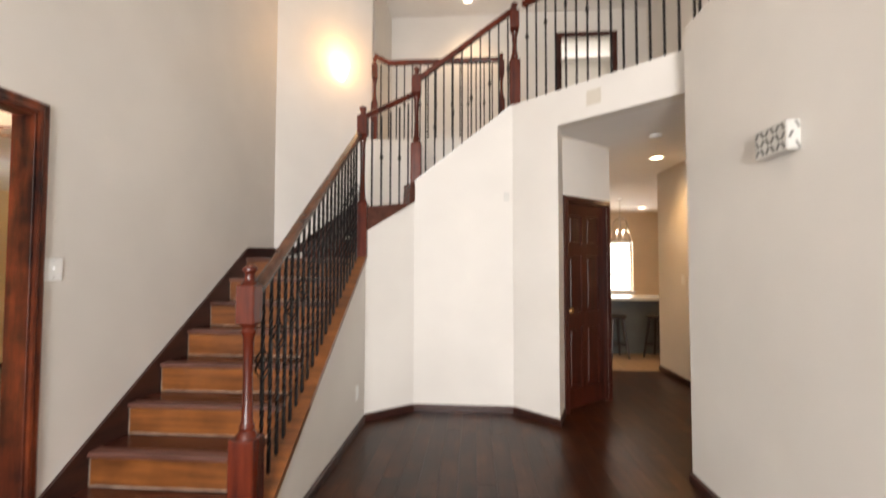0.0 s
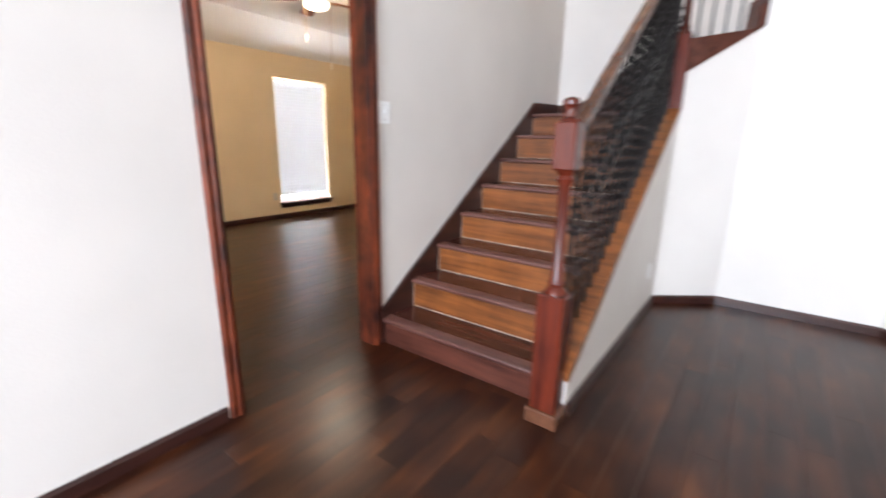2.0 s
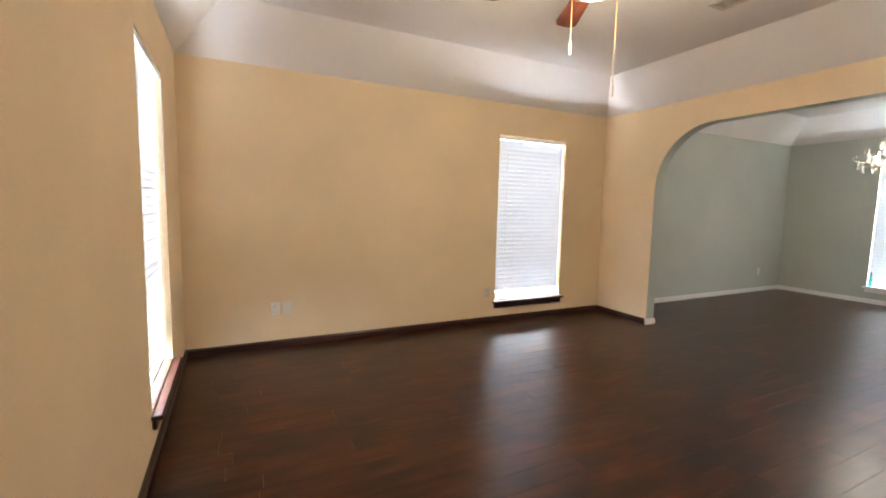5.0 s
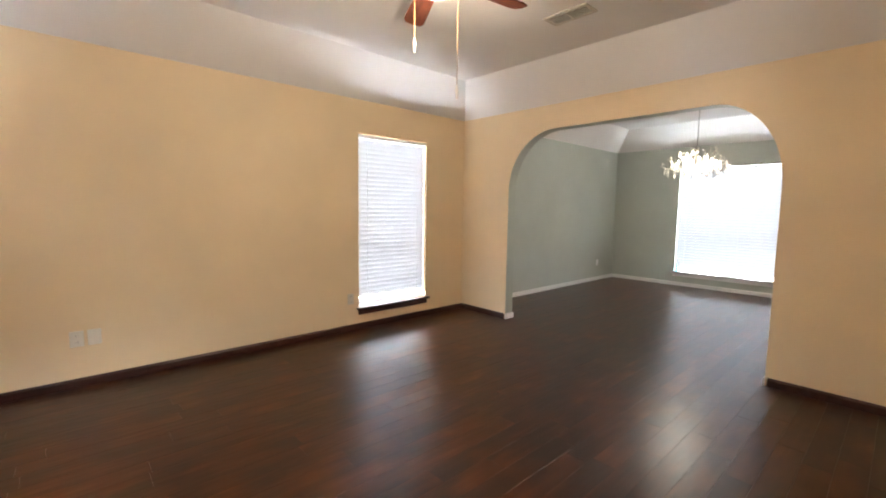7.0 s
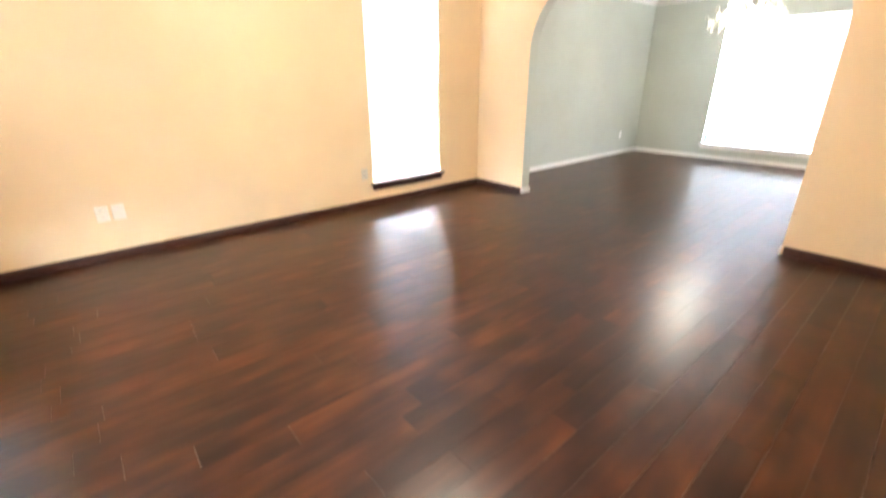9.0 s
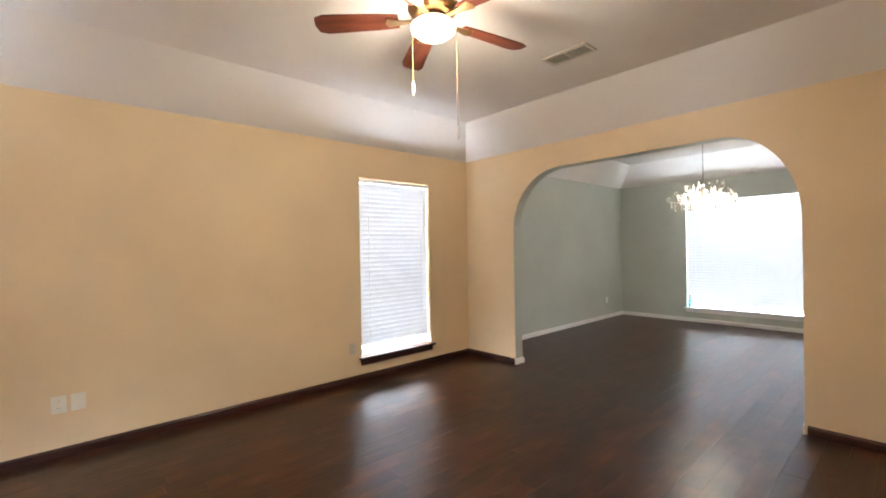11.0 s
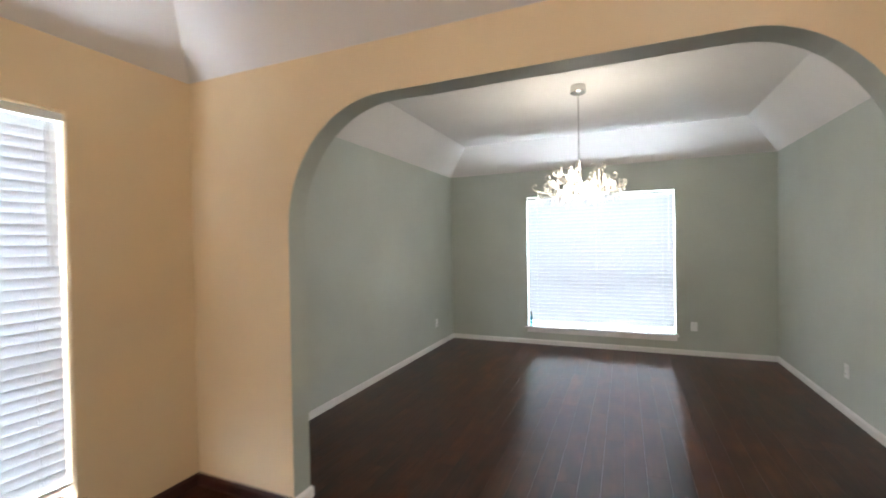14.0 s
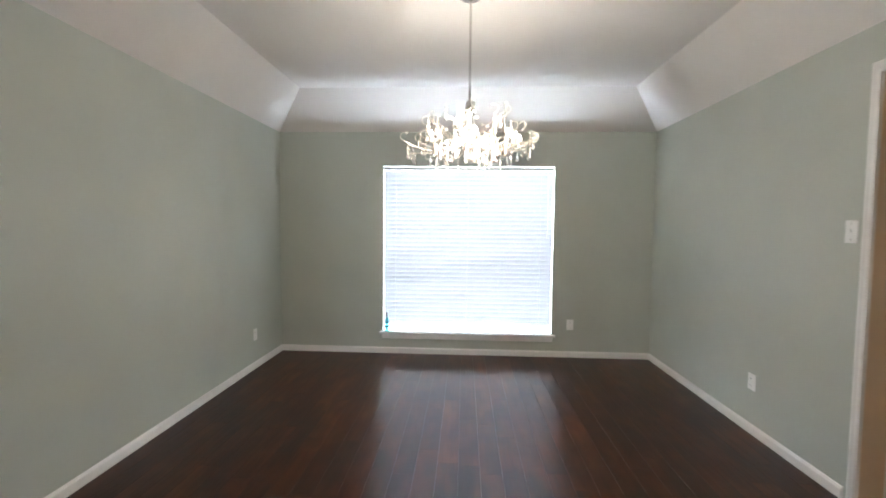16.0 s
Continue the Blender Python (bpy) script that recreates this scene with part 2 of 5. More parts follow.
M_GLOBE = glowing("lit_frosted_glass", (1.0, 0.86, 0.66), 4.0)
M_BULB = glowing("lit_bulb", (1.0, 0.91, 0.78), 18.0)
M_SCONCE = glowing("lit_sconce_glass", (1.0, 0.80, 0.50), 8.0)
M_DOWN = glowing("lit_downlight", (1.0, 0.86, 0.66), 20.0)
M_TILE = plain("tan_floor_tile", (0.50, 0.33, 0.20), 0.35, 0, 0.15, 9)
M_BAR = plain("grey_bar_paint", (0.10, 0.105, 0.10), 0.5, 0, 0.1, 6)
M_COUNTER = plain("white_quartz", (0.80, 0.77, 0.72), 0.2, 0, 0.05, 14, 0.0)
M_STOOL = wood("dark_stool_wood", (0.012, 0.008, 0.006), (0.04, 0.022, 0.015), 0.4, 2)
M_TEAL = clear("teal_bottle_plastic", (0.08, 0.42, 0.45), 0.15, 1.4)
M_VENTM = plain("painted_vent_metal", (0.55, 0.50, 0.42), 0.4, 0.0, 0.08, 30)
M_LAWN = plain("lawn", (0.06, 0.10, 0.03), 0.9, 0, 0.3, 3)

# ---------------------------------------------------------------- builders


def box(bm, x0, x1, y0, y1, z0, z1, bevel=0.0):
    vs = [bm.verts.new((x, y, z)) for x in (x0, x1) for y in (y0, y1) for z in (z0, z1)]
    fs = [bm.faces.new([vs[i] for i in q]) for q in ((0, 1, 3, 2), (4, 6, 7, 5), (0, 4, 5, 1), (2, 3, 7, 6), (0, 2, 6, 4), (1, 5, 7, 3))]
    if bevel:
        edges = list({e for f in fs for e in f.edges})
        bmesh.ops.bevel(bm, geom=edges, offset=bevel, segments=1, affect="EDGES", profile=0.5)
    return bm


def boxed(*a, bevel=0.0):
    return box(bmesh.new(), *a, bevel=bevel)


def finish(bm, name, mats, smooth=False):
    bmesh.ops.recalc_face_normals(bm, faces=bm.faces)
    me = bpy.data.meshes.new(name)
    bm.to_mesh(me)
    bm.free()
    for m in (mats if isinstance(mats, (list, tuple)) else [mats]):
        me.materials.append(m)
    if smooth:
        me.shade_smooth()
        me.set_sharp_from_angle(angle=radians(40))
    return me


def thing(name, bm, mats, label, category, group="", kind="", smooth=False):
    ob = new(name, finish(bm, name, mats, smooth) if bm else None)
    return tagged(ob, label, category, group, kind)


def base(name, place, label, category, group="", kind=""):
    """An Empty at the foot of a thing made of parts."""
    ob = new(name)
    ob.empty_display_size = 0.1
    ob.matrix_basis = place if isinstance(place, Matrix) else Matrix.Translation(place)
    return tagged(ob, label, category, group, kind)


def part(name, bm, mats, parent, label="", smooth=False, world=False):
    """One mesh under a thing or part; world: its mesh is in world metres and the parent is a thing at an offset."""
    ob = new(name, bm if isinstance(bm, bpy.types.Mesh) else finish(bm, name, mats, smooth))
    ob.parent = parent
    if world:
        ob.matrix_parent_inverse = parent.matrix_basis.inverted()
    if label:
        ob["label"] = label
    return ob


def lathe(profile, n=16, bm=None, at=(0, 0, 0), loop=False):
    """A turned solid from (radius, height) pairs."""
    bm = bm or bmesh.new()
    rings = []
    for r, z in profile:
        if r < 1e-5:
            rings.append([bm.verts.new((at[0], at[1], at[2] + z))])
        else:
            rings.append([bm.verts.new((at[0] + r * math.cos(2 * math.pi * i / n), at[1] + r * math.sin(2 * math.pi * i / n), at[2] + z)) for i in range(n)])
    for a, b in zip(rings, rings[1:] + rings[:1] if loop else rings[1:]):
        for i in range(n):
            j = (i + 1) % n
            q = [a[i % len(a)], a[j % len(a)], b[j % len(b)], b[i % len(b)]]
            q = list(dict.fromkeys(q))
            if len(q) > 2:
                bm.faces.new(q)
    for ring, rev in ((rings[0], True), (rings[-1], False)):
        if len(ring) > 2 and not loop:
            bm.faces.new(ring[::-1] if rev else ring)
    return bm


def tube(points, radius, n=6, bm=None, radii=None):
    """A round bar along a line of points."""
    bm = bm or bmesh.new()
    pts = [Vector(p) for p in points]
    rings, up = [], None
    for i, p in enumerate(pts):
        d = (pts[min(i + 1, len(pts) - 1)] - pts[max(i - 1, 0)]).normalized()
        if up is None:
            up = d.orthogonal().normalized()
        up = (up - d * up.dot(d))
        up = up.normalized() if up.length > 1e-5 else d.orthogonal().normalized()
        side = d.cross(up)
        r = radii[i] if radii else radius
        rings.append([bm.verts.new(p + r * (math.cos(2 * math.pi * j / n) * up + math.sin(2 * math.pi * j / n) * side)) for j in range(n)])
    for a, b in zip(rings, rings[1:]):
        for j in range(n):
            bm.faces.new((a[j], a[(j + 1) % n], b[(j + 1) % n], b[j]))
    bm.faces.new(rings[0][::-1])
    bm.faces.new(rings[-1])
    return bm


def sweep(path, profile, closed_profile=True, bm=None):
    """A profile of (sideways, up) swept along 3D points with upright mitred joints; sideways is to the left of the path."""
    bm = bm or bmesh.new()
    pts = [Vector(p) for p in path]
    rings = []
    for i, p in enumerate(pts):
        d0 = (pts[i] - pts[i - 1]).to_2d().normalized() if i else None
        d1 = (pts[i + 1] - pts[i]).to_2d().normalized() if i < len(pts) - 1 else None
        a, b = d0 or d1, d1 or d0
        n0, n1 = Vector((-a.y, a.x)), Vector((-b.y, b.x))
        m = (n0 + n1).normalized()
        m = m / max(0.3, m.dot(n0))
        rings.append([bm.verts.new((p.x + m.x * u, p.y + m.y * u, p.z + v)) for u, v in profile])
    n = len(profile)
    for a, b in zip(rings, rings[1:]):
        for j in range(n):
            bm.faces.new((a[j], a[(j + 1) % n], b[(j + 1) % n], b[j]))
    bm.faces.new(rings[0][::-1])
    bm.faces.new(rings[-1])
    return bm


def frame_of(p0, p1):
    a, b = Vector((*p0, 0)), Vector((*p1, 0))
    d = (b - a).normalized()
    return a, d, Vector((-d.y, d.x, 0)), (b - a).length


def slab(p0, p1, thick, outline, bm=None, side=0.0):
    """An upright slab: outline of (along, up) pairs on the line p0-p1, thickened to the left of it."""
    bm = bm or bmesh.new()
    a, d, n, _ = frame_of(p0, p1)
    f = [bm.verts.new(a + d * s + n * side + Vector((0, 0, z))) for s, z in outline]
    g = [bm.verts.new(a + d * s + n * (side + thick) + Vector((0, 0, z))) for s, z in outline]
    bm.faces.new(f)
    bm.faces.new(g[::-1])
    for i in range(len(f)):
        j = (i + 1) % len(f)
        bm.faces.new((f[j], f[i], g[i], g[j]))
    return bm


def holed(p0, p1, thick, height, holes, foot=0.0):
    """An upright wall with rectangular holes (s0, s1, z0, z1) through it."""
    bm = bmesh.new()
    a, d, n, length = frame_of(p0, p1)
    us = sorted({0.0, length, *[h[0] for h in holes], *[h[1] for h in holes]})
    zs = sorted({foot, height, *[h[2] for h in holes], *[h[3] for h in holes]})

    def solid(i, j):
        if not (0 <= i < len(us) - 1 and 0 <= j < len(zs) - 1):
            return False
        u, z = (us[i] + us[i + 1]) / 2, (zs[j] + zs[j + 1]) / 2
        return not any(h[0] < u < h[1] and h[2] < z < h[3] for h in holes)
    made = {}

    def vert(i, j, k):
        if (i, j, k) not in made:
            made[i, j, k] = bm.verts.new(a + d * us[i] + n * (thick * k) + Vector((0, 0, zs[j])))
        return made[i, j, k]
    for i in range(len(us) - 1):
        for j in range(len(zs) - 1):
            if not solid(i, j):
                continue
            bm.faces.new((vert(i, j, 0), vert(i + 1, j, 0), vert(i + 1, j + 1, 0), vert(i, j + 1, 0)))
            bm.faces.new((vert(i, j, 1), vert(i, j + 1, 1), vert(i + 1, j + 1, 1), vert(i + 1, j, 1)))
            for di, dj, e0, e1 in ((-1, 0, (i, j), (i, j + 1)), (1, 0, (i + 1, j), (i + 1, j + 1)), (0, -1, (i, j), (i + 1, j)), (0, 1, (i, j + 1), (i + 1, j + 1))):
                if not solid(i + di, j + dj):
                    bm.faces.new((vert(*e0, 0), vert(*e1, 0), vert(*e1, 1), vert(*e0, 1)))
    return bm


def wall(name, bm, p0, p1, front, back, label, edge=None):
    """front: paint on the line's own face; back: on the thickened side; edge: in reveals."""
    ob = thing(name, bm, [front, back, edge or front], label, "wall", kind="structure")
    _, _, n, _ = frame_of(p0, p1)
    for f in ob.data.polygons:
        k = f.normal.dot(n)
        f.material_index = 1 if k > 0.7 else 0 if k < -0.7 else 2
    return ob


def prism(points, z0, z1, bm=None):
    bm = bm or bmesh.new()
    lo = [bm.verts.new((x, y, z0)) for x, y in points]
    hi = [bm.verts.new((x, y, z1)) for x, y in points]
    bm.faces.new(lo[::-1])
    bm.faces.new(hi)
    for i in range(len(lo)):
        j = (i + 1) % len(lo)
        bm.faces.new((lo[i], lo[j], hi[j], hi[i]))
    return bm

# ---------------------------------------------------------------- structure
XW, XE = -7.0, -2.86          # living room, west and east faces
XF = -2.74                    # entry hall face of the same wall
YS, YA, YB, YN = 0.78, 5.39, 5.52, 9.65   # living south, arch wall, dining side of it, dining north
XD = -2.93                    # dining east face
HW, HT, HU, HG = 2.44, 2.80, 5.40, 3.00   # wall, tray, upper ceiling, gallery floor
HS = 2.68                     # hall ceiling
# corners of the octagonal niche and the hall behind it
PA, PB, PC, PD = (-1.555, 3.555), (-1.13, 3.885), (-0.16, 3.885), (0.213, 3.557)
PR = (1.154, 2.73)
PE, PF = (0.321, 3.88), (0.92, 4.377)
WIN_W = (3.815, 4.755, 0.245, 2.10)
WIN_S = (-6.25, -5.42, 0.245, 2.10)
WIN_N = (-5.845, -3.985, 0.25, 2.075)
DOOR = (0.803, 1.665, 2.185)

ground = thing("ground", prism([(-150, -150), (150, -150), (150, 150), (-150, 150)], -0.6, -0.3), M_LAWN, "green lawn round the house", "ground", kind="structure")
thing("foundation", prism([(-7.16, 0.64), (-2.86, 0.64), (-2.86, -5.0), (5.1, -5.0), (5.1, 10.12), (-7.16, 10.12)], -0.32, -0.025), M_BAR, "grey concrete slab under the floors", "slab", kind="structure")

wall("wall_west_living", holed((XW, 0.64), (XW, 5.455), 0.16, HW, [(WIN_W[0] - 0.64, WIN_W[1] - 0.64, WIN_W[2], WIN_W[3])]), (XW, 0.64), (XW, 5.455), M_YELLOW, M_WHITE, "tan yellow painted wall with a tall window")
wall("wall_west_dining", holed((XW, 5.455), (XW, 9.79), 0.16, HW, []), (XW, 5.455), (XW, 9.79), M_GREEN, M_WHITE, "sage green painted dining room wall")
wall("wall_south_living", holed((XE, YS), (XW, YS), 0.14, HW, [(XE - WIN_S[1], XE - WIN_S[0], WIN_S[2], WIN_S[3])]), (XE, YS), (XW, YS), M_YELLOW, M_WHITE, "tan yellow painted wall with a tall window")
wall("wall_hall_living", holed((XF, -4.8), (XF, YB), 0.12, HU, [(DOOR[0] + 4.8, DOOR[1] + 4.8, 0.0, DOOR[2])]), (XF, -4.8), (XF, YB), M_WHITE, M_YELLOW, "white painted wall with a cased opening")

# arch wall: straight sides, rounded shoulders, flat crown
arch_x0, arch_x1, spring, crown = -6.250 - XW, -3.688 - XW, 1.53, 2.185
outline = [(0, 0), (arch_x0, 0), (arch_x0, spring)]
outline += [(arch_x0 + 0.60 * (1 - math.cos(a)), spring + (crown - spring) * math.sin(a)) for a in [math.pi / 2 * i / 14 for i in range(1, 15)]]
outline += [(arch_x1 - 0.49 * (1 - math.cos(a)), spring + (crown - spring) * math.sin(a)) for a in [math.pi / 2 * i / 14 for i in range(14, 0, -1)]]
outline += [(arch_x1, spring), (arch_x1, 0), (XE - XW, 0), (XE - XW, HW), (0, HW)]
wall("wall_arch", slab((XW, YA), (XE, YA), YB - YA, outline), (XW, YA), (XE, YA), M_YELLOW, M_GREEN, "painted wall with a wide rounded archway", M_GREEN)

wall("wall_north_dining", holed((XW, YN), (XD + 0.12, YN), 0.16, HW, [(WIN_N[0] - XW, WIN_N[1] - XW, WIN_N[2], WIN_N[3])]), (XW, YN), (XD, YN), M_GREEN, M_WHITE, "sage green wall with a wide window")
wall("wall_east_dining", holed((XD, YN), (XD, YB), 0.12, HS, [(YN - 7.175, YN - 6.3, 0.0, 2.19)]), (XD, YN), (XD, YB), M_GREEN, M_BEIGE, "sage green wall with a white-cased doorway", M_BEIGE)


def tray_ceiling(name, x0, x1, y0, y1, inset, o, label):
    bm = bmesh.new()

    def ring(a, b, c, d, z):
        return [bm.verts.new(p) for p in ((a, c, z), (b, c, z), (b, d, z), (a, d, z))]
    lo, hi = ring(x0, x1, y0, y1, HW), ring(x0 + inset, x1 - inset, y0 + inset, y1 - inset, HT)
    olo, ohi = ring(*o, HW), ring(*o, HT + 0.15)
    for i in range(4):
        j = (i + 1) % 4
        bm.faces.new((lo[i], lo[j], hi[j], hi[i]))
        bm.faces.new((olo[i], olo[j], lo[j], lo[i]))
        bm.faces.new((olo[i], ohi[i], ohi[j], olo[j]))
    bm.faces.new(hi)
    bm.faces.new(ohi)
    return thing(name, bm, M_CEIL, label, "ceiling", kind="structure")


tray_ceiling("ceiling_living", XW, XE - 0.001, YS, YA, 0.36, (XW - 0.16, XE - 0.001, YS - 0.14, 5.455), "white tray ceiling with sloped edges")
tray_ceiling("ceiling_dining", XW, XD, YB, YN, 0.37, (XW - 0.16, XD - 0.0005, 5.456, YN + 0.16), "white tray ceiling with sloped edges")

# entry hall, stair well and gallery
wall("wall_sconce", slab((XF, 4.25), (-1.85, 5.05), 0.12, [(0, 0), (1.197, 0), (1.197, HU), (0, HU)]), (XF, 4.25), (-1.85, 5.05), M_WHITE, M_WHITE, "white diagonal stair wall with a sconce")
wall("wall_under_gallery", holed((-1.95, 4.93), (-0.16, 4.93), 0.12, HG - 0.001, []), (-1.95, 4.93), (-0.16, 4.93), M_WHITE, M_WHITE, "white wall behind the upper stairs")
L_AB = (Vector(PB) - Vector(PA)).length
L_BC = PC[0] - PB[0]
L_CR = (Vector(PR) - Vector(PC)).length
wall("wall_niche_left", slab(PA, PB, 0.12, [(0, 0), (L_AB, 0), (L_AB, 2.05), (0, 1.718)]), PA, PB, M_WHITE, M_WHITE, "white angled wall under the turning stairs")
wall("wall_niche_back", slab(PB, PC, 0.12, [(0, 0), (L_BC, 0), (L_BC, HG), (0, 2.248)]), PB, PC, M_WHITE, M_WHITE, "white wall with a sloped top under the stairs")
wall("wall_gallery_front", slab(PC, PR, 0.12, [(0, HS), (L_CR, HS), (L_CR, HG), (0, HG)]), PC, PR, M_WHITE, M_WHITE, "white gallery front above the hall opening")
thing("wall_pier", prism([PC, PD, PE, (0.321, 4.0), (-0.16, 4.0)], 0, HS), M_WHITE, "white angled pier beside the hall opening", "wall", kind="structure")
L_EF = (Vector(PF) - Vector(PE)).length
wall("wall_hall_door", holed(PE, PF, 0.12, HS, [(0.055, L_EF - 0.06, 0.0, 2.05)]), PE, PF, M_WHITE, M_WHITE, "white angled wall with a panel door")
thing("wall_hall_end", prism([(0.815, 4.44), (0.915, 4.42), (0.915, 5.22), (0.815, 5.22)], 0, HS), M_WHITE, "white hall wall end", "wall", kind="structure")
wall("wall_entry_right", holed((0.885, 2.645), (0.885, -4.8), 0.12, 3.02, []), (0.885, 2.645), (0.885, -4.8), M_WHITE, M_WHITE, "warm white painted entry wall")
thing("wall_hall_south", prism([(1.005, 2.645), (2.11, 2.645), (2.11, 2.76), (1.005, 2.76)], 0, HS), M_WHITE, "white hall wall", "wall", kind="structure")
wall("wall_hall_right", holed((1.99, 5.74), (1.99, 2.76), 0.12, HS, []), (1.99, 5.74), (1.99, 2.76), M_WHITE, M_WHITE, "white hall wall in warm light")
# unseen wall; its openings and distance are set for the entry daylight
wall("wall_entry_front", holed((0.885, -4.8), (XF, -4.8), 0.12, HU, [(0.485, 3.085, 2.1, 4.7), (1.135, 2.635, 0.25, 1.95)]), (0.885, -4.8), (XF, -4.8), M_WHITE, M_WHITE, "unseen white entry wall with two openings for daylight")
wall("wall_gallery_left", holed((-1.85, 5.17), (-1.85, 6.35), 0.12, HU, [], HG), (-1.85, 5.17), (-1.85, 6.35), M_WHITE, M_WHITE, "white upper wall")
wall("wall_gallery_back", holed((-1.97, 6.35), (2.14, 6.35), 0.12, HU, [(2.80, 3.575, HG, 4.98)], HG), (-1.97, 6.35), (2.14, 6.35), M_WHITE, M_WHITE, "white upper wall with a dark-cased doorway")
wall("wall_gallery_right", holed((2.14, 8.1), (2.14, -4.8), 0.12, HU, [], HG), (2.14, 8.1), (2.14, -4.8), M_WHITE, M_WHITE, "white upper wall")
wall("wall_gallery_front_end", holed((2.14, -4.8), (0.885, -4.8), 0.12, HU, [], 3.02), (2.14, -4.8), (0.885, -4.8), M_WHITE, M_WHITE, "white upper wall")
thing("wall_upper_room", prism([(0.3, 6.47), (0.3, 8.2), (2.14, 8.2), (2.14, 8.1), (0.4, 8.1), (0.4, 6.47)], HG, HU), M_WHITE, "white upstairs room wall", "wall", kind="structure")
gallery = thing("gallery_floor", prism([(-0.079, 3.975), (1.235, 2.82), (2.139, 2.82), (2.139, 6.349), (-1.849, 6.349), (-1.849, 5.051), (-0.161, 5.051), (-0.161, 4.007)], HS + 0.001, HG - 0.002), M_CEIL, "white hall ceiling under the gallery", "ceiling", kind="structure")
thing("gallery_floor_right", prism([(1.006, -4.8), (2.139, -4.8), (2.139, 2.819), (1.006, 2.819)], 2.72, 3.01), M_CEIL, "upper gallery floor", "floor", kind="structure")
thing("upper_room_floor", prism([(0.4, 6.47), (2.139, 6.47), (2.139, 8.1), (0.4, 8.1)], HG - 0.2, HG), M_CEIL, "upper room floor", "floor", kind="structure")
thing("ceiling_upper", prism([(-2.86, -5.0), (2.32, -5.0), (2.32, 8.2), (-2.86, 8.2)], HU, HU + 0.12), M_CEIL, "white ceiling high above the stairs", "ceiling", kind="structure")
# kitchen and breakfast nook
wall("wall_north_kitchen", holed((XD + 0.12, 10.0), (5.0, 10.0), 0.16, HS, [(2.5 + 2.81, 3.2 + 2.81, 0.82, 1.98)]), (XD, 10.0), (5.0, 10.0), M_BEIGE, M_WHITE, "beige nook wall with a bright window")
thing("wall_east_kitchen", prism([(5.0, 5.62), (5.12, 5.62), (5.12, 10.16), (5.0, 10.16)], 0, HS), M_BEIGE, "beige kitchen wall", "wall", kind="structure")
thing("wall_south_nook", prism([(2.11, 5.62), (5.0, 5.62), (5.0, 5.74), (2.11, 5.74)], 0, HS), M_BEIGE, "beige nook wall", "wall", kind="structure")
thing("wall_south_kitchen", prism([(XD + 0.12, 5.221), (0.914, 5.221), (0.914, 5.34), (XD + 0.12, 5.34)], 0, HS), M_BEIGE, "beige kitchen wall", "wall", kind="structure")
bm = prism([(-2.81, 6.351), (5.12, 6.351), (5.12, 10.16), (-2.81, 10.16)], HS + 0.001, HS + 0.1)
prism([(-2.81, 5.221), (-1.85, 5.221), (-1.85, 6.35), (-2.81, 6.35)], HS + 0.001, HS + 0.1, bm)
prism([(2.14, 5.62), (5.12, 5.62), (5.12, 6.35), (2.14, 6.35)], HS + 0.001, HS + 0.1, bm)
thing("ceiling_kitchen", bm, M_CEIL, "white kitchen ceiling", "ceiling", kind="structure")
wall("wall_pass_through", holed((-2.81, 7.32), (-1.2, 7.32), 0.12, HS, [(0.0, 1.45, 0.985, 1.42)]), (-2.81, 7.32), (-1.2, 7.32), M_BEIGE, M_BEIGE, "beige half wall with a pass-through")
thing("pass_through_ledge", boxed(-2.805, -1.3, 7.26, 7.94, 0.935, 0.984, bevel=0.006), M_COUNTER, "white stone ledge on the half wall", "counter")
thing("backsplash", boxed(-2.805, -1.3, 7.95, 7.98, 0.0, 2.6, bevel=0.003), M_COUNTER, "white glossy tiled kitchen wall", "backsplash", kind="structure")
trim = base("pass_through_trim", (-2.0, 7.31, 1.42), "white painted trim above the pass-through", "trim", kind="structure")
part("moulding", boxed(-2.805, -1.35, 7.296, 7.319, 1.425, 1.50, bevel=0.006), M_WTRIM, trim, world=True)
part("moulding", boxed(-2.805, -1.35, 7.285, 7.3195, 1.505, 1.535, bevel=0.006), M_WTRIM, trim, world=True)
part("moulding", boxed(-2.805, -1.2, 7.303, 7.3195, 0.0, 0.10, bevel=0.006), M_WTRIM, trim, world=True)
part("moulding", boxed(-2.805, -1.2, 7.296, 7.3195, 0.12, 0.16, bevel=0.006), M_WTRIM, trim, world=True)

# skirting
SKIRT = [(0.0, 0.0), (0.0, 0.085), (0.006, 0.085), (0.009, 0.075), (0.014, 0.066), (0.014, 0.0)]


def skirting(path, mat, label, h=0.78):
    bm = sweep([(x, y, 0.0) for x, y in path], [(u + 0.0005, v * h) for u, v in SKIRT])
    return thing("baseboard", bm, mat, label, "baseboard", kind="structure")


DK, WT = "dark stained wood baseboard", "white painted moulded baseboard"
AX0, AX1 = XW + arch_x0, XW + arch_x1
skirting([(AX0 - 0.016, YA), (XW, YA), (XW, YS), (XE, YS), (XE, 0.735)][::1], M_DARKTRIM, DK)
skirting([(XE, 1.715), (XE, YA), (AX1 + 0.016, YA)], M_DARKTRIM, DK)
skirting([(XD, 7.26), (XD, YN), (XW, YN), (XW, YB), (AX0, YB), (AX0, YA - 0.013)], M_WTRIM, WT)
skirting([(AX1, YA - 0.013), (AX1, YB), (XD, YB), (XD, 6.22)], M_WTRIM, WT)
skirting([(XF, 0.735), (XF, -4.8)], M_DARKTRIM, DK)
skirting([PE, PD, PC, PB, PA, (-1.535, 3.53), (-1.535, 1.72)], M_DARKTRIM_X, DK)
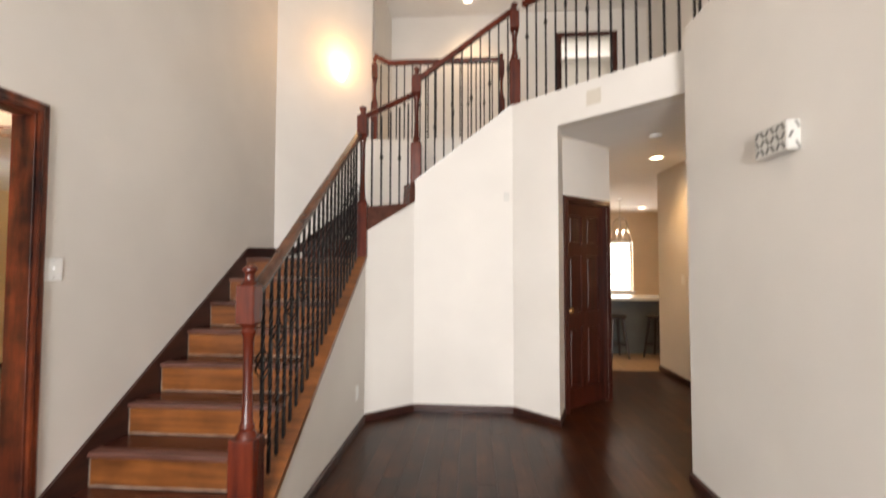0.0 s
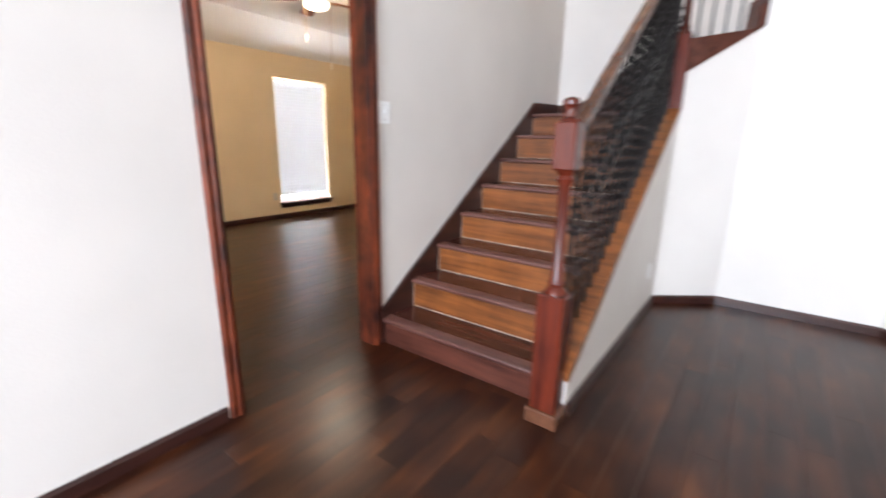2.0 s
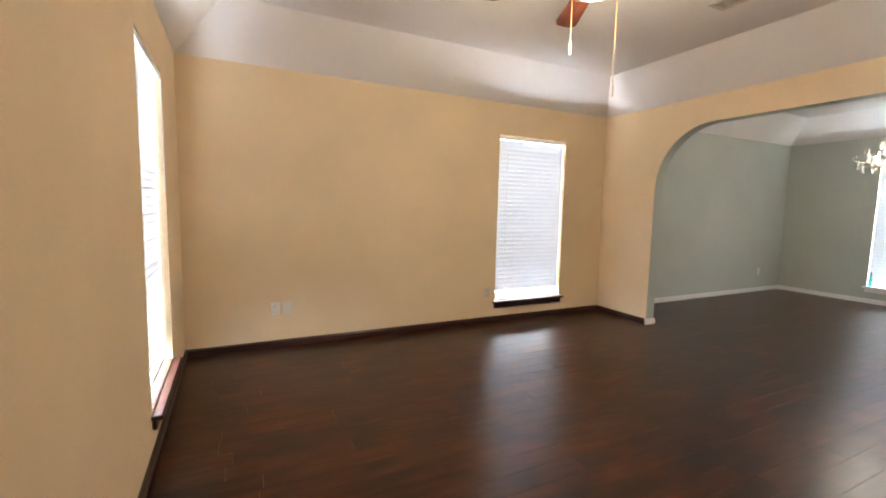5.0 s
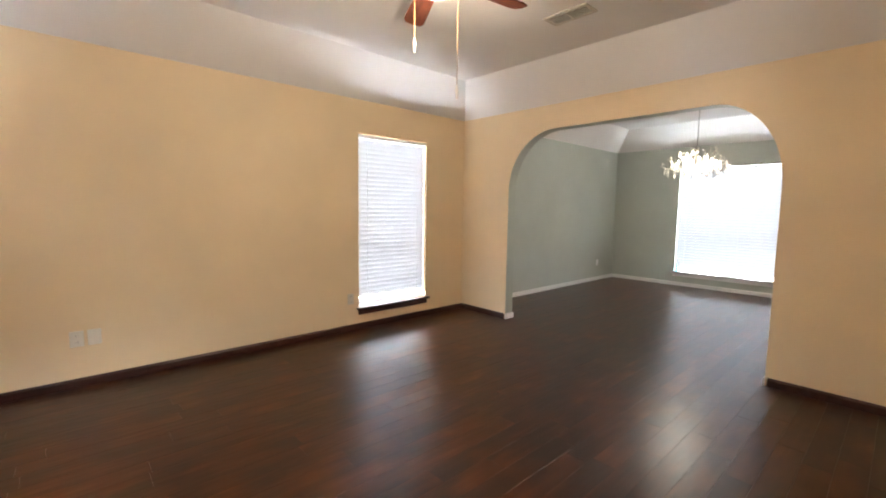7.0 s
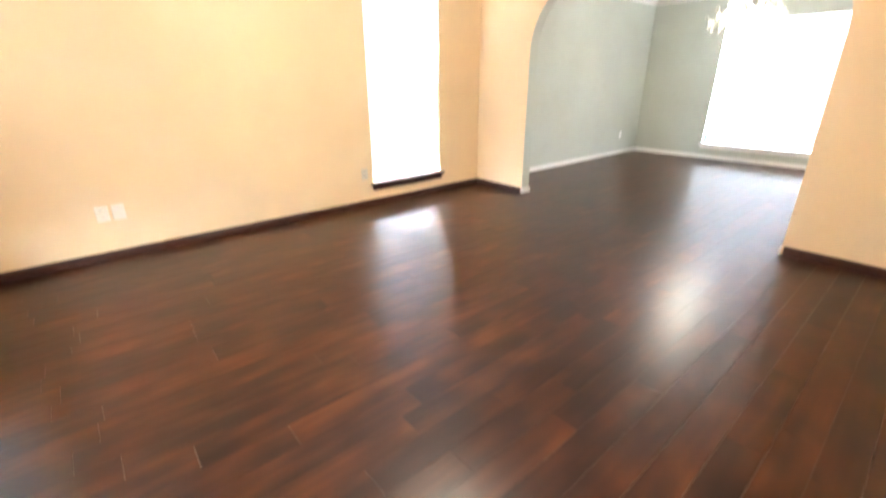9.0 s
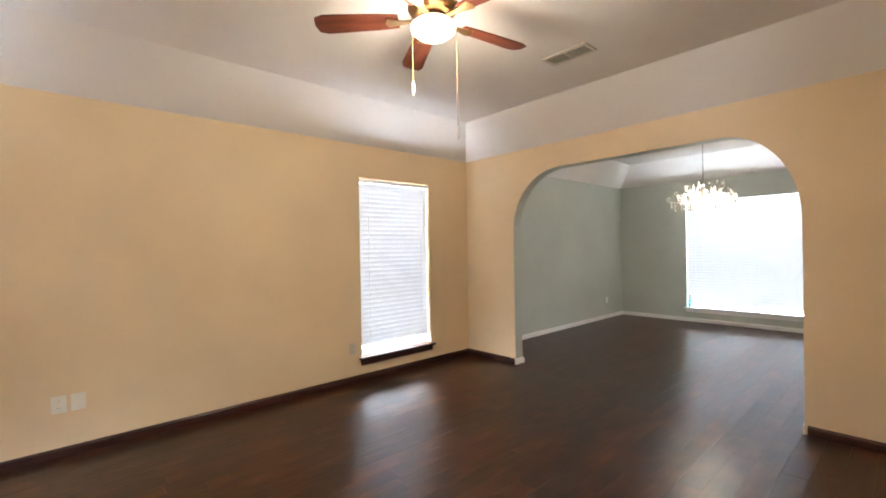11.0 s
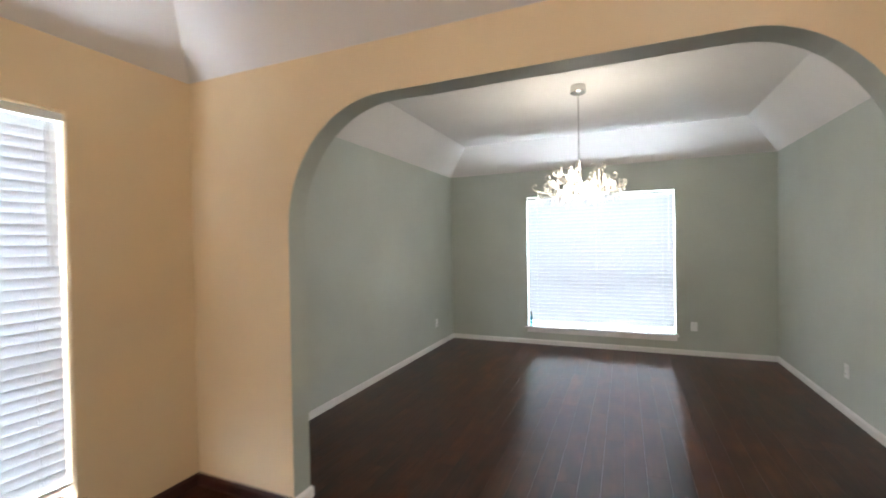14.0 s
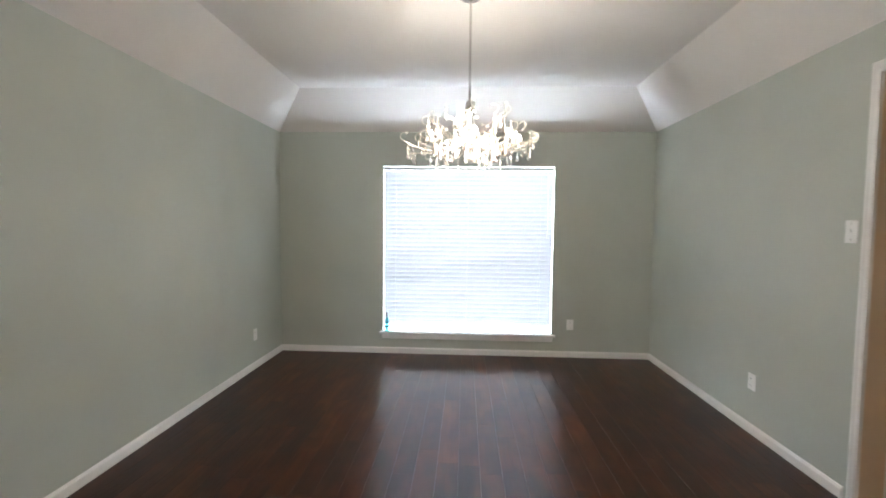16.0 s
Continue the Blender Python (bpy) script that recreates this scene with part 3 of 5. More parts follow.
skirting([(0.885, -4.8), (0.885, 2.645), (1.005, 2.645)], M_DARKTRIM, DK)
skirting([(1.99, 2.76), (1.99, 5.74), (2.12, 5.74)], M_DARKTRIM, DK)
skirting([(0.916, 5.2), (0.916, 4.40)], M_DARKTRIM, DK)

# cased opening between the entry hall and the living room
door_1 = base("door_1", (XF, 1.225, 0), "tall opening cased in red-brown stained wood", "door frame", kind="structure")
y0, y1, zt = DOOR
for name, b in (("jamb", (XE - 0.004, XF + 0.004, y0, y0 + 0.014, 0.0, zt)), ("jamb", (XE - 0.004, XF + 0.004, y1 - 0.014, y1, 0.0, zt)),
                ("head", (XE - 0.004, XF + 0.004, y0 + 0.014, y1 - 0.014, zt - 0.014, zt))):
    part(name, boxed(*b, bevel=0.002), M_CASING, door_1, world=True)
CASE = [(0.0, 0.0), (0.0, 0.019), (0.012, 0.022), (0.022, 0.016), (0.040, 0.018), (0.052, 0.010), (0.052, 0.0)]


def casing_set(parent, mat, place, width_s0, width_s1, top, w=1.0):
    """Side and head casings round an opening; place maps (along, out, up)."""
    def run(profile_dir, a, b, up):
        bm = bmesh.new()
        rings = []
        for end in (a, b):
            ring = []
            for u, v in CASE:
                ring.append(bm.verts.new(place @ (Vector((end[0] + profile_dir * u * w, -v, end[1])) if up else Vector((end[0] + (u * w if end[0] > (width_s0 + width_s1) / 2 else -u * w), -v, end[1] + u * w)))))
            rings.append(ring)
        n = len(CASE)
        for j in range(n):
            bm.faces.new((rings[0][j], rings[0][(j + 1) % n], rings[1][(j + 1) % n], rings[1][j]))
        bm.faces.new(rings[0])
        bm.faces.new(rings[1][::-1])
        return bm
    for s, k in ((width_s0, -1), (width_s1, 1)):
        bm = bmesh.new()
        rings = []
        for foot in (True, False):
            rings.append([bm.verts.new(place @ Vector((s + k * u * w, -v, 0.0 if foot else top + u * w))) for u, v in CASE])
        n = len(CASE)
        for j in range(n):
            bm.faces.new((rings[0][j], rings[0][(j + 1) % n], rings[1][(j + 1) % n], rings[1][j]))
        bm.faces.new(rings[0])
        bm.faces.new(rings[1][::-1])
        part("casing", bm, mat, parent, world=True)
    part("casing", run(1, (width_s0, top), (width_s1, top), False), mat, parent, world=True)


def wall_place(p0, p1, side=1):
    """Along the wall line; 'out' (negative second axis) is away from its thickened side."""
    a, d, n, _ = frame_of(p0, p1)
    return Matrix(((d.x, n.x, 0, a.x), (d.y, n.y, 0, a.y), (0, 0, 1, 0), (0, 0, 0, 1)))


casing_set(door_1, M_CASING, wall_place((XF, 0.0), (XF, 1.0)), y0, y1, zt, 1.05)
casing_set(door_1, M_CASING, wall_place((XE, 0.0), (XE, -1.0)), -y1, -y0, zt, 1.05)

# white doorway out of the dining room
door_2 = base("door_2", (XD, 6.74, 0), "white-cased doorway to the kitchen", "door frame", kind="structure")
casing_set(door_2, M_WTRIM, wall_place((XD, 10.0), (XD, 9.0)), 10 - 7.175, 10 - 6.3, 2.19, 1.15)
casing_set(door_2, M_WTRIM, wall_place((XD + 0.12, 0.0), (XD + 0.12, 1.0)), 6.3, 7.175, 2.19, 1.15)

# hall door: six raised panels
door_3 = base("door_3", (PE[0], PE[1], 0), "dark red-brown six-panel wooden door in a cased frame", "door", kind="structure")
hp = wall_place(PE, PF)
casing_set(door_3, M_DOOR, hp, 0.055, L_EF - 0.06, 2.05, 1.0)


def on(place, bm):
    bmesh.ops.transform(bm, matrix=place, verts=bm.verts)
    return bm


dw0, dw1 = 0.058, L_EF - 0.063
leaf = bmesh.new()
mid = (dw0 + dw1) / 2
xs = (dw0, dw0 + 0.085, mid - 0.035, mid + 0.035, dw1 - 0.085, dw1)
zs = (0.008, 0.20, 0.80, 0.95, 1.52, 1.62, 1.92, 2.045)
for i in range(5):
    for j in range(7):
        if i in (1, 3) and j in (1, 3, 5):
            continue
        box(leaf, xs[i], xs[i + 1], 0.045, 0.083, zs[j], zs[j + 1])
bmesh.ops.remove_doubles(leaf, verts=leaf.verts, dist=0.0005)
leaf_ob = part("leaf", on(hp, leaf), M_DOOR, door_3, world=True)
for b in ((0.0552, 0.0578, 0.001, 0.12, 0.002, 2.0495), (L_EF - 0.0628, L_EF - 0.0602, 0.001, 0.12, 0.002, 2.0495), (0.0578, L_EF - 0.0628, 0.001, 0.12, 2.0458, 2.0495)):
    part("jamb", on(hp, boxed(*b)), M_DOOR, door_3, world=True)
for i in (1, 3):
    for j in (1, 3, 5):
        bm = bmesh.new()
        a, b, c, d = xs[i], xs[i + 1], zs[j], zs[j + 1]
        box(bm, a, b, 0.062, 0.066, c, d)
        box(bm, a + 0.03, b - 0.03, 0.050, 0.064, c + 0.03, d - 0.03, bevel=0.008)
        part("panel", on(hp, bm), M_DOOR, leaf_ob)
knob = lathe([(0.0, 0.0), (0.028, 0.0), (0.028, 0.006), (0.012, 0.01), (0.012, 0.03), (0.026, 0.04), (0.03, 0.055), (0.022, 0.068), (0.0, 0.07)], 14)
part("knob", on(hp @ Matrix.Translation((dw0 + 0.05, 0.045, 0.98)) @ pose(0, 0, 0, 90), knob), M_BRASS, leaf_ob, "antique brass knob", smooth=True)

# upstairs doorway
door_4 = base("door_4", (1.22, 6.35, HG), "dark-cased doorway on the upper floor", "door frame", kind="structure")
place = wall_place((-1.97, 6.35), (2.14, 6.35)) @ Matrix.Translation((0, 0, HG))
casing_set(door_4, M_DOOR, place, 2.80, 3.575, 4.98 - HG, 1.5)

# ---------------------------------------------------------------- windows


def window(name, place, w, z0, z1, label, sill_mat, sill_label, mullion=False, depth=0.16, lip=0.05):
    """place: along, into the wall, up. Frame, sashes, glass, sill."""
    win = base(name, place, label, "window", kind="structure")
    f0, f1 = depth - 0.05, depth - 0.005

    def bx(*b, bevel=0.003):
        return boxed(*b, bevel=bevel)
    g = 0.0015
    fr = part("window_frame", bx(g, 0.035, f0, f1, z0 + g, z1 - g), M_VINYL, win)
    part("stile", bx(w - 0.035, w - g, f0, f1, z0 + g, z1 - g), M_VINYL, fr)
    part("head", bx(0.036, w - 0.036, f0, f1, z1 - 0.04, z1 - g), M_VINYL, fr)
    part("bottom_rail", bx(0.036, w - 0.036, f0, f1, z0 + g, z0 + 0.045), M_VINYL, fr)
    zm = z0 + (z1 - z0) * 0.345
    spans = [(0.036, w / 2 - 0.03), (w / 2 + 0.03, w - 0.036)] if mullion else [(0.036, w - 0.036)]
    if mullion:
        part("mullion", bx(w / 2 - 0.029, w / 2 + 0.029, f0, f1, z0 + 0.046, z1 - 0.041), M_VINYL, fr)
    for a, b in spans:
        part("meeting_rail", bx(a + g, b - g, f0 - 0.006, f1 - 0.002, zm - 0.03, zm + 0.03), M_VINYL, win)
        for c, d in ((z0 + 0.047, zm - 0.031), (zm + 0.031, z1 - 0.042)):
            pane = part("pane", boxed(a + g, b - g, f0 + 0.012, f0 + 0.016, c, d), M_GLASS, win)
            pane.visible_shadow = False
    sill = part("window_sill", bx(-0.035, w + 0.035, -lip, 0.0, z0 - 0.028, z0 - 0.002, bevel=0.006), sill_mat, win, sill_label)
    part("sill_board", bx(g, w - g, 0.0005, depth - 0.052, z0 + 0.0005, z0 + 0.006, bevel=0.001), sill_mat, sill)
    part("apron", bx(-0.012, w + 0.012, -0.020, -0.0005, z0 - 0.085, z0 - 0.0285, bevel=0.005), sill_mat, sill)
    return win


def blind(name, place, w, z0, z1, label, tilt=-82):
    b = base(name, place, label, "blind", "window blinds")
    y = 0.045
    part("headrail", boxed(0.006, w - 0.006, y - 0.03, y + 0.03, z1 - 0.046, z1 - 0.010, bevel=0.004), M_PLASTIC, b)
    part("valance", boxed(0.004, w - 0.004, y - 0.043, y - 0.033, z1 - 0.050, z1 - 0.012, bevel=0.003), M_PLASTIC, b)
    pitch = 0.0485
    n = int((z1 - z0 - 0.12) / pitch)
    bm = bmesh.new()
    c, s = math.cos(radians(tilt)), math.sin(radians(tilt))
    prof = []
    for u in (-0.0295, -0.0147, 0.0, 0.0147, 0.0295):
        bow = 0.0025 * (1 - (u / 0.0295) ** 2)
        prof.append((u * c - bow * s, u * s + bow * c))
    top = [[bm.verts.new((x, p[0] - 0.0011 * s, p[1] + 0.0011 * c)) for p in prof] for x in (0.005, w - 0.005)]
    low = [[bm.verts.new((x, p[0] + 0.0011 * s, p[1] - 0.0011 * c)) for p in prof] for x in (0.005, w - 0.005)]
    for i in range(4):
        bm.faces.new((top[0][i], top[1][i], top[1][i + 1], top[0][i + 1]))
        bm.faces.new((low[0][i], low[0][i + 1], low[1][i + 1], low[1][i]))
    for e in (0, 1):
        bm.faces.new([*top[e], *low[e][::-1]])
    for i in (0, 4):
        bm.faces.new((top[0][i], top[1][i], low[1][i], low[0][i]))
    me = finish(bm, "slat", M_SLAT, True)
    for i in range(n):
        ob = part("slat", me, None, b)
        ob.location = (0, y, z1 - 0.078 - i * pitch)
        ob.rotation_euler = (random.uniform(-0.004, 0.004), random.uniform(-0.0004, 0.0004), 0)
    zb = z1 - 0.078 - n * pitch
    part("bottom_rail", boxed(0.008, w - 0.008, y - 0.026, y + 0.026, max(z0 + 0.008, zb - 0.008), max(z0 + 0.008, zb - 0.008) + 0.018, bevel=0.004), M_PLASTIC, b)
    cords = [0.12, w - 0.12] if w < 1.3 else [0.14, w / 2, w - 0.14]
    for x in cords:
        part("ladder_cord", tube([(x, y - 0.027, z0 + 0.02), (x, y - 0.027, z1 - 0.05)], 0.0013, 5), M_PLASTIC, b)
        part("ladder_cord", tube([(x, y + 0.027, z0 + 0.02), (x, y + 0.027, z1 - 0.05)], 0.0013, 5), M_PLASTIC, b)
    part("tilt_wand", tube([(w - 0.07, y - 0.048, z1 - 0.06), (w - 0.07, y - 0.05, z1 - 0.75)], 0.004, 6), M_PLASTIC, b)
    return b


pw = Matrix(((0, -1, 0, XW), (1, 0, 0, WIN_W[0]), (0, 0, 1, 0), (0, 0, 0, 1)))
window("window_1", pw, WIN_W[1] - WIN_W[0], WIN_W[2], WIN_W[3], "tall white sash window with a dark wood sill", M_DARKTRIM, "dark stained sill")
blind("window_blind", pw, WIN_W[1] - WIN_W[0], WIN_W[2], WIN_W[3], "white slatted blind lowered in a tall window")
ps = Matrix(((-1, 0, 0, WIN_S[1]), (0, -1, 0, YS), (0, 0, 1, 0), (0, 0, 0, 1)))
window("window_2", ps, WIN_S[1] - WIN_S[0], WIN_S[2], WIN_S[3], "tall white sash window with a dark wood sill", M_DARKTRIM_X, "dark stained sill", depth=0.14)
blind("window_blind", ps, WIN_S[1] - WIN_S[0], WIN_S[2], WIN_S[3], "white slatted blind lowered in a tall window")
pn = Matrix(((1, 0, 0, WIN_N[0]), (0, 1, 0, YN), (0, 0, 1, 0), (0, 0, 0, 1)))
window("window_3", pn, WIN_N[1] - WIN_N[0], WIN_N[2], WIN_N[3], "wide white sash window with a white sill", M_WTRIM, "white painted sill")
blind("window_blind", pn, WIN_N[1] - WIN_N[0], WIN_N[2], WIN_N[3], "wide white slatted blind over the dining window", -83)
pk = Matrix(((1, 0, 0, 2.5), (0, 1, 0, 10.0), (0, 0, 1, 0), (0, 0, 0, 1)))
window("window_4", pk, 0.7, 0.82, 1.98, "bright white nook window", M_WTRIM, "white painted sill")

# ---------------------------------------------------------------- stairs
RISE, RUN, N1 = 0.188, 0.2735, 8
NOSE_Y, NOSE_Z = 1.710, 0.170
stairs = base("staircase", (-2.2, 1.75, 0), "wooden staircase with dark treads and honey risers", "staircase")
SX0, SX1 = -2.715, -1.672


def nosing(y, z):
    """A bull-nosed strip along the front of a tread."""
    bm = bmesh.new()
    prof = [(0.081, 0.0), (0.012, 0.0), (0.005, -0.003), (0.001, -0.010), (0.001, -0.020), (0.005, -0.027), (0.012, -0.030), (0.081, -0.030)]
    ends = [[bm.verts.new((x, y + a, z + b)) for a, b in prof] for x in (SX0, SX1)]
    for j in range(len(prof)):
        i = (j + 1) % len(prof)
        bm.faces.new((ends[0][j], ends[0][i], ends[1][i], ends[1][j]))
    bm.faces.new(ends[0][::-1])
    bm.faces.new(ends[1])
    part("nosing", bm, M_NOSE, stairs, "satin red-brown rounded nosing", smooth=True, world=True)


for k in range(N1):
    y, z = NOSE_Y + RUN * k, NOSE_Z + RISE * k
    ry = y + 0.020
    if k < N1 - 1:
        part("tread", boxed(SX0, SX1, y + 0.082, ry + RUN + 0.012, z - 0.03, z - 0.002, bevel=0.002), M_TREAD, stairs, "dark mahogany tread", world=True)
    nosing(y, z)
    lo = 0.0 if k == 0 else z - RISE + 0.0005
    part("riser", boxed(SX0, SX1, ry, ry + 0.018, lo, z - 0.0305, bevel=0.001), M_TREAD if k == 0 else M_RISER, stairs, "honey-brown grained riser", world=True)
M_CAULK = plain("stained_caulk", (0.36, 0.28, 0.22), 0.5, 0, 0.6, 14, 0.0)
for k in range(1, N1):
    y, z = NOSE_Y + RUN * k + 0.020, NOSE_Z + RISE * (k - 1)
    part("caulk_line", boxed(SX0 + 0.0005, SX0 + 0.004, y - 0.0042, y - 0.0005, z + 0.0035, z + RISE - 0.032), M_CAULK, stairs, "pale caulk line", world=True)
    part("caulk_line", boxed(SX0 + 0.002, SX1 - 0.002, y - 0.0042, y - 0.0005, z - 0.0015, z + 0.0035), M_CAULK, stairs, "pale caulk line", world=True)
zl = NOSE_Z + RISE * (N1 - 1)
yl = NOSE_Y + RUN * (N1 - 1)
part("landing", prism([(SX0, yl + 0.082), (SX1 - 0.01, yl + 0.082), (-1.52, 3.74), (-2.50, 4.42), (SX0, 4.235)], zl - 0.03, zl), M_TREAD, stairs, "dark landing boards", world=True)
# winders and upper flight
up = [((-1.59, 3.68), (-2.50, 4.44), (-2.05, 4.84), (-1.36, 3.86)), ((-1.36, 3.86), (-2.05, 4.84), (-1.94, 4.92), (-1.20, 4.92), (-1.13, 4.02))]
for i, poly in enumerate(up):
    zt2 = zl + RISE * (i + 1)
    part("winder", prism(poly, zt2 - 0.2, zt2), M_TREAD, stairs, world=True)
for i in range(5):
    x = -1.14 + 0.2 * i
    zt2 = zl + RISE * (3 + i)
    part("riser", boxed(x + 0.02, x + 0.04, 4.01, 4.925, zt2 - RISE, zt2 - 0.0305), M_RISER, stairs, world=True)
    part("tread", boxed(x, x + 0.245, 4.01, 4.925, zt2 - 0.03, zt2, bevel=0.006), M_TREAD, stairs, world=True)
# skirt along the wall
sk = [(1.715, 0.0), (1.80, 0.0)] + [(yl, zl - 0.25), (4.235, zl - 0.25), (4.235, 1.60), (3.69, 1.585), (1.715, 0.225)]
part("skirt_board", slab((XF, 0.0), (XF, 1.0), -0.02, [(a, b) for a, b in sk], side=-0.001), M_DARKTRIM, stairs, "dark stained wall skirt", world=True)
a, d, n, _ = frame_of((XF, 4.25), (-1.85, 5.05))
part("skirt_board", slab((XF, 4.25), (-1.85, 5.05), -0.02, [(0.02, zl), (0.8, 1.7), (1.17, 2.1), (1.17, 2.35), (0.66, 1.96), (0.20, 1.60), (0.02, 1.60)], side=-0.001), M_DARKTRIM, stairs, "dark stained wall skirt", world=True)
# outer stringer: white knee wall with a wooden cap
CAP0, CAP1 = (1.70, 0.235), (3.57, 1.525)
knee = thing("wall_stair_side", slab((-1.535, 0.0), (-1.535, 1.0), 0.13, [(1.69, 0.0), (3.55, 0.0), (3.55, CAP1[1] - 0.058), (1.69, CAP0[1] - 0.045)]), M_WHITE, "white side wall under the stairs", "wall", kind="structure")
part("stringer_cap", slab((-1.522, 0.0), (-1.522, 1.0), 0.156, [(1.69, CAP0[1] - 0.044), (3.565, CAP1[1] - 0.044), (3.565, CAP1[1]), (1.69, CAP0[1])]), M_RISER, stairs, "honey-brown stringer cap", world=True)
# dark stringer under the winders
part("stringer", slab(PA, PB, 0.135, [(0.0, 1.719), (L_AB, 2.051), (L_AB, 2.248), (L_AB - 0.05, 2.228), (L_AB - 0.06, 2.033), (0.0, 1.955)], side=-0.012), M_TREAD, stairs, "dark stained winder stringer", world=True)
part("stringer", slab(PB, PC, 0.124, [(0.0, 2.249), (L_BC, HG + 0.001), (L_BC, HG + 0.012), (0.0, 2.261)], side=-0.003), M_WTRIM, stairs, "pale stringer edge", world=True)


def newel(name, parent, place, height, low=0.60, size=0.105, plinth=False):
    """A square-based post with a slim turned shaft, a top block and a ball finial."""
    h = size / 2
    hb = h * 1.17 if plinth else h
    ob = part(name, boxed(-hb, hb, -hb, hb, 0.0, low, bevel=0.006), M_NEWEL, parent, "red-brown stained newel post")
    ob.matrix_basis = Matrix.Translation(place)
    t0, t1 = height - 0.29, height - 0.105
    part("shaft", lathe([(h * 0.95, low), (h * 0.9, low + 0.012), (h * 0.6, low + 0.03), (h * 0.72, low + 0.045), (h * 0.52, low + 0.07), (h * 0.42, (low + t0) / 2), (h * 0.5, t0 - 0.06), (h * 0.75, t0 - 0.035), (h * 0.55, t0 - 0.02), (h * 0.85, t0)], 14), M_NEWEL, ob, smooth=True)
    part("block", boxed(-h * 0.88, h * 0.88, -h * 0.88, h * 0.88, t0 + 0.0005, t1, bevel=0.006), M_NEWEL, ob)
    part("finial", lathe([(h * 0.72, t1 + 0.0005), (h * 0.78, t1 + 0.010), (h * 0.5, t1 + 0.020), (h * 0.42, t1 + 0.045), (h * 0.5, t1 + 0.056), (h * 0.66, t1 + 0.064), (h * 0.68, t1 + 0.078), (h * 0.45, t1 + 0.090), (0, t1 + 0.094)], 14), M_NEWEL, ob, smooth=True)
    if plinth:
        part("plinth", boxed(-h - 0.022, h + 0.026, -h - 0.026, h + 0.03, 0.0, 0.072, bevel=0.006), M_RAIL, ob, "worn brown plinth block")
    return ob


BAL = {}


def baluster_mesh(h, twisted):
    """A square iron bar; twisted: two stretches of it turn about the axis."""
    key = (round(h, 2), twisted)
    if key not in BAL:
        bm = bmesh.new()
        n = 44 if twisted else 1
        turn, rings = 0.0, []
        for i in range(n + 1):
            u = i / n
            if 0.12 < u < 0.46 or 0.68 < u < 0.92:
                turn += math.pi / 5
            rings.append([bm.verts.new((0.0112 * math.cos(turn + math.pi / 4 + math.pi / 2 * j), 0.0112 * math.sin(turn + math.pi / 4 + math.pi / 2 * j), key[0] * u)) for j in range(4)])
        for lo, hi in zip(rings, rings[1:]):
            for j in range(4):
                bm.faces.new((lo[j], lo[(j + 1) % 4], hi[(j + 1) % 4], hi[j]))
        bm.faces.new(rings[0][::-1])
        bm.faces.new(rings[-1])
        BAL[key] = finish(bm, "baluster", M_IRON)
    return BAL[key]


def basket_mesh():
    """A twisted iron basket: four bowed wires between two collars."""
    bm = bmesh.new()
    for k in range(4):
        pts = []
        for i in range(9):
            u = i / 8
            a = math.pi / 2 * k + math.pi * 0.8 * u
            r = 0.008 + 0.030 * math.sin(math.pi * u)
            pts.append((r * math.cos(a), r * math.sin(a), -0.07 + 0.14 * u))
        tube(pts, 0.0055, 5, bm)
    for z in (-0.075, 0.075):
        lathe([(0.012, -0.008), (0.014, 0.0), (0.012, 0.008)], 8, bm, (0, 0, z))
    return finish(bm, "basket", M_IRON, True)


BASKET = basket_mesh()
KNUCKLE = finish(lathe([(0.007, -0.035), (0.013, -0.02), (0.019, 0.0), (0.013, 0.02), (0.007, 0.035)], 8), "knuckle", M_IRON, True)


def baluster(parent, p, h, knob_at=None, big=True, twisted=False):
    ob = part("baluster", baluster_mesh(h, twisted), None, parent)
    ob.matrix_basis = Matrix.Translation(p)
    if knob_at is not None:
        k = part("basket" if big else "knuckle", BASKET if big else KNUCKLE, None, ob)
        k.location = (0, 0, knob_at)
    return ob


RAILP = [(-0.03, -0.02), (-0.033, 0.005), (-0.024, 0.026), (0.0, 0.034), (0.024, 0.026), (0.033, 0.005), (0.03, -0.02), (0.02, -0.032), (-0.02, -0.032)]
XR = -1.60
railing = base("stair_railing", (XR, 1.64, 0), "wooden handrail with black twisted iron balusters and newel posts", "railing")
railing.matrix_basis = Matrix.Identity(4)
newel("newel_post", railing, (-1.602, 1.64, 0.0), 1.43, 0.62, 0.102, True)
newel("newel_post", railing, (-1.575, 3.575, 1.49), 1.427, 0.50)
newel("newel_post", railing, (-1.12, 3.94, 2.05), 1.40, 0.60)
newel("newel_post", railing, (-0.13, 3.94, 2.95), 1.13, 0.52)
part("handrail", sweep([(XR, 1.69, 1.29), (XR, 1.80, 1.36), (XR, 3.53, 2.62)], RAILP), M_RAIL, railing, "brown wooden handrail", smooth=True)
part("handrail", sweep([(-1.555, 3.60, 2.82), (-1.14, 3.92, 3.15)], RAILP), M_NEWEL, railing, smooth=True)
part("handrail", sweep([(-1.10, 3.94, 3.31), (-0.15, 3.94, 3.99)], RAILP), M_NEWEL, railing, smooth=True)
for i in range(21):
    y = 1.774 + i * 0.084
    zc = CAP0[1] + (CAP1[1] - CAP0[1]) * (y - CAP0[0]) / (CAP1[0] - CAP0[0]) - 0.012
    zr = 1.36 + (2.62 - 1.36) * (y - 1.80) / (3.53 - 1.80) - 0.03
    baluster(railing, (XR, y, zc), zr - zc, None if i % 2 else 0.645, True, True)
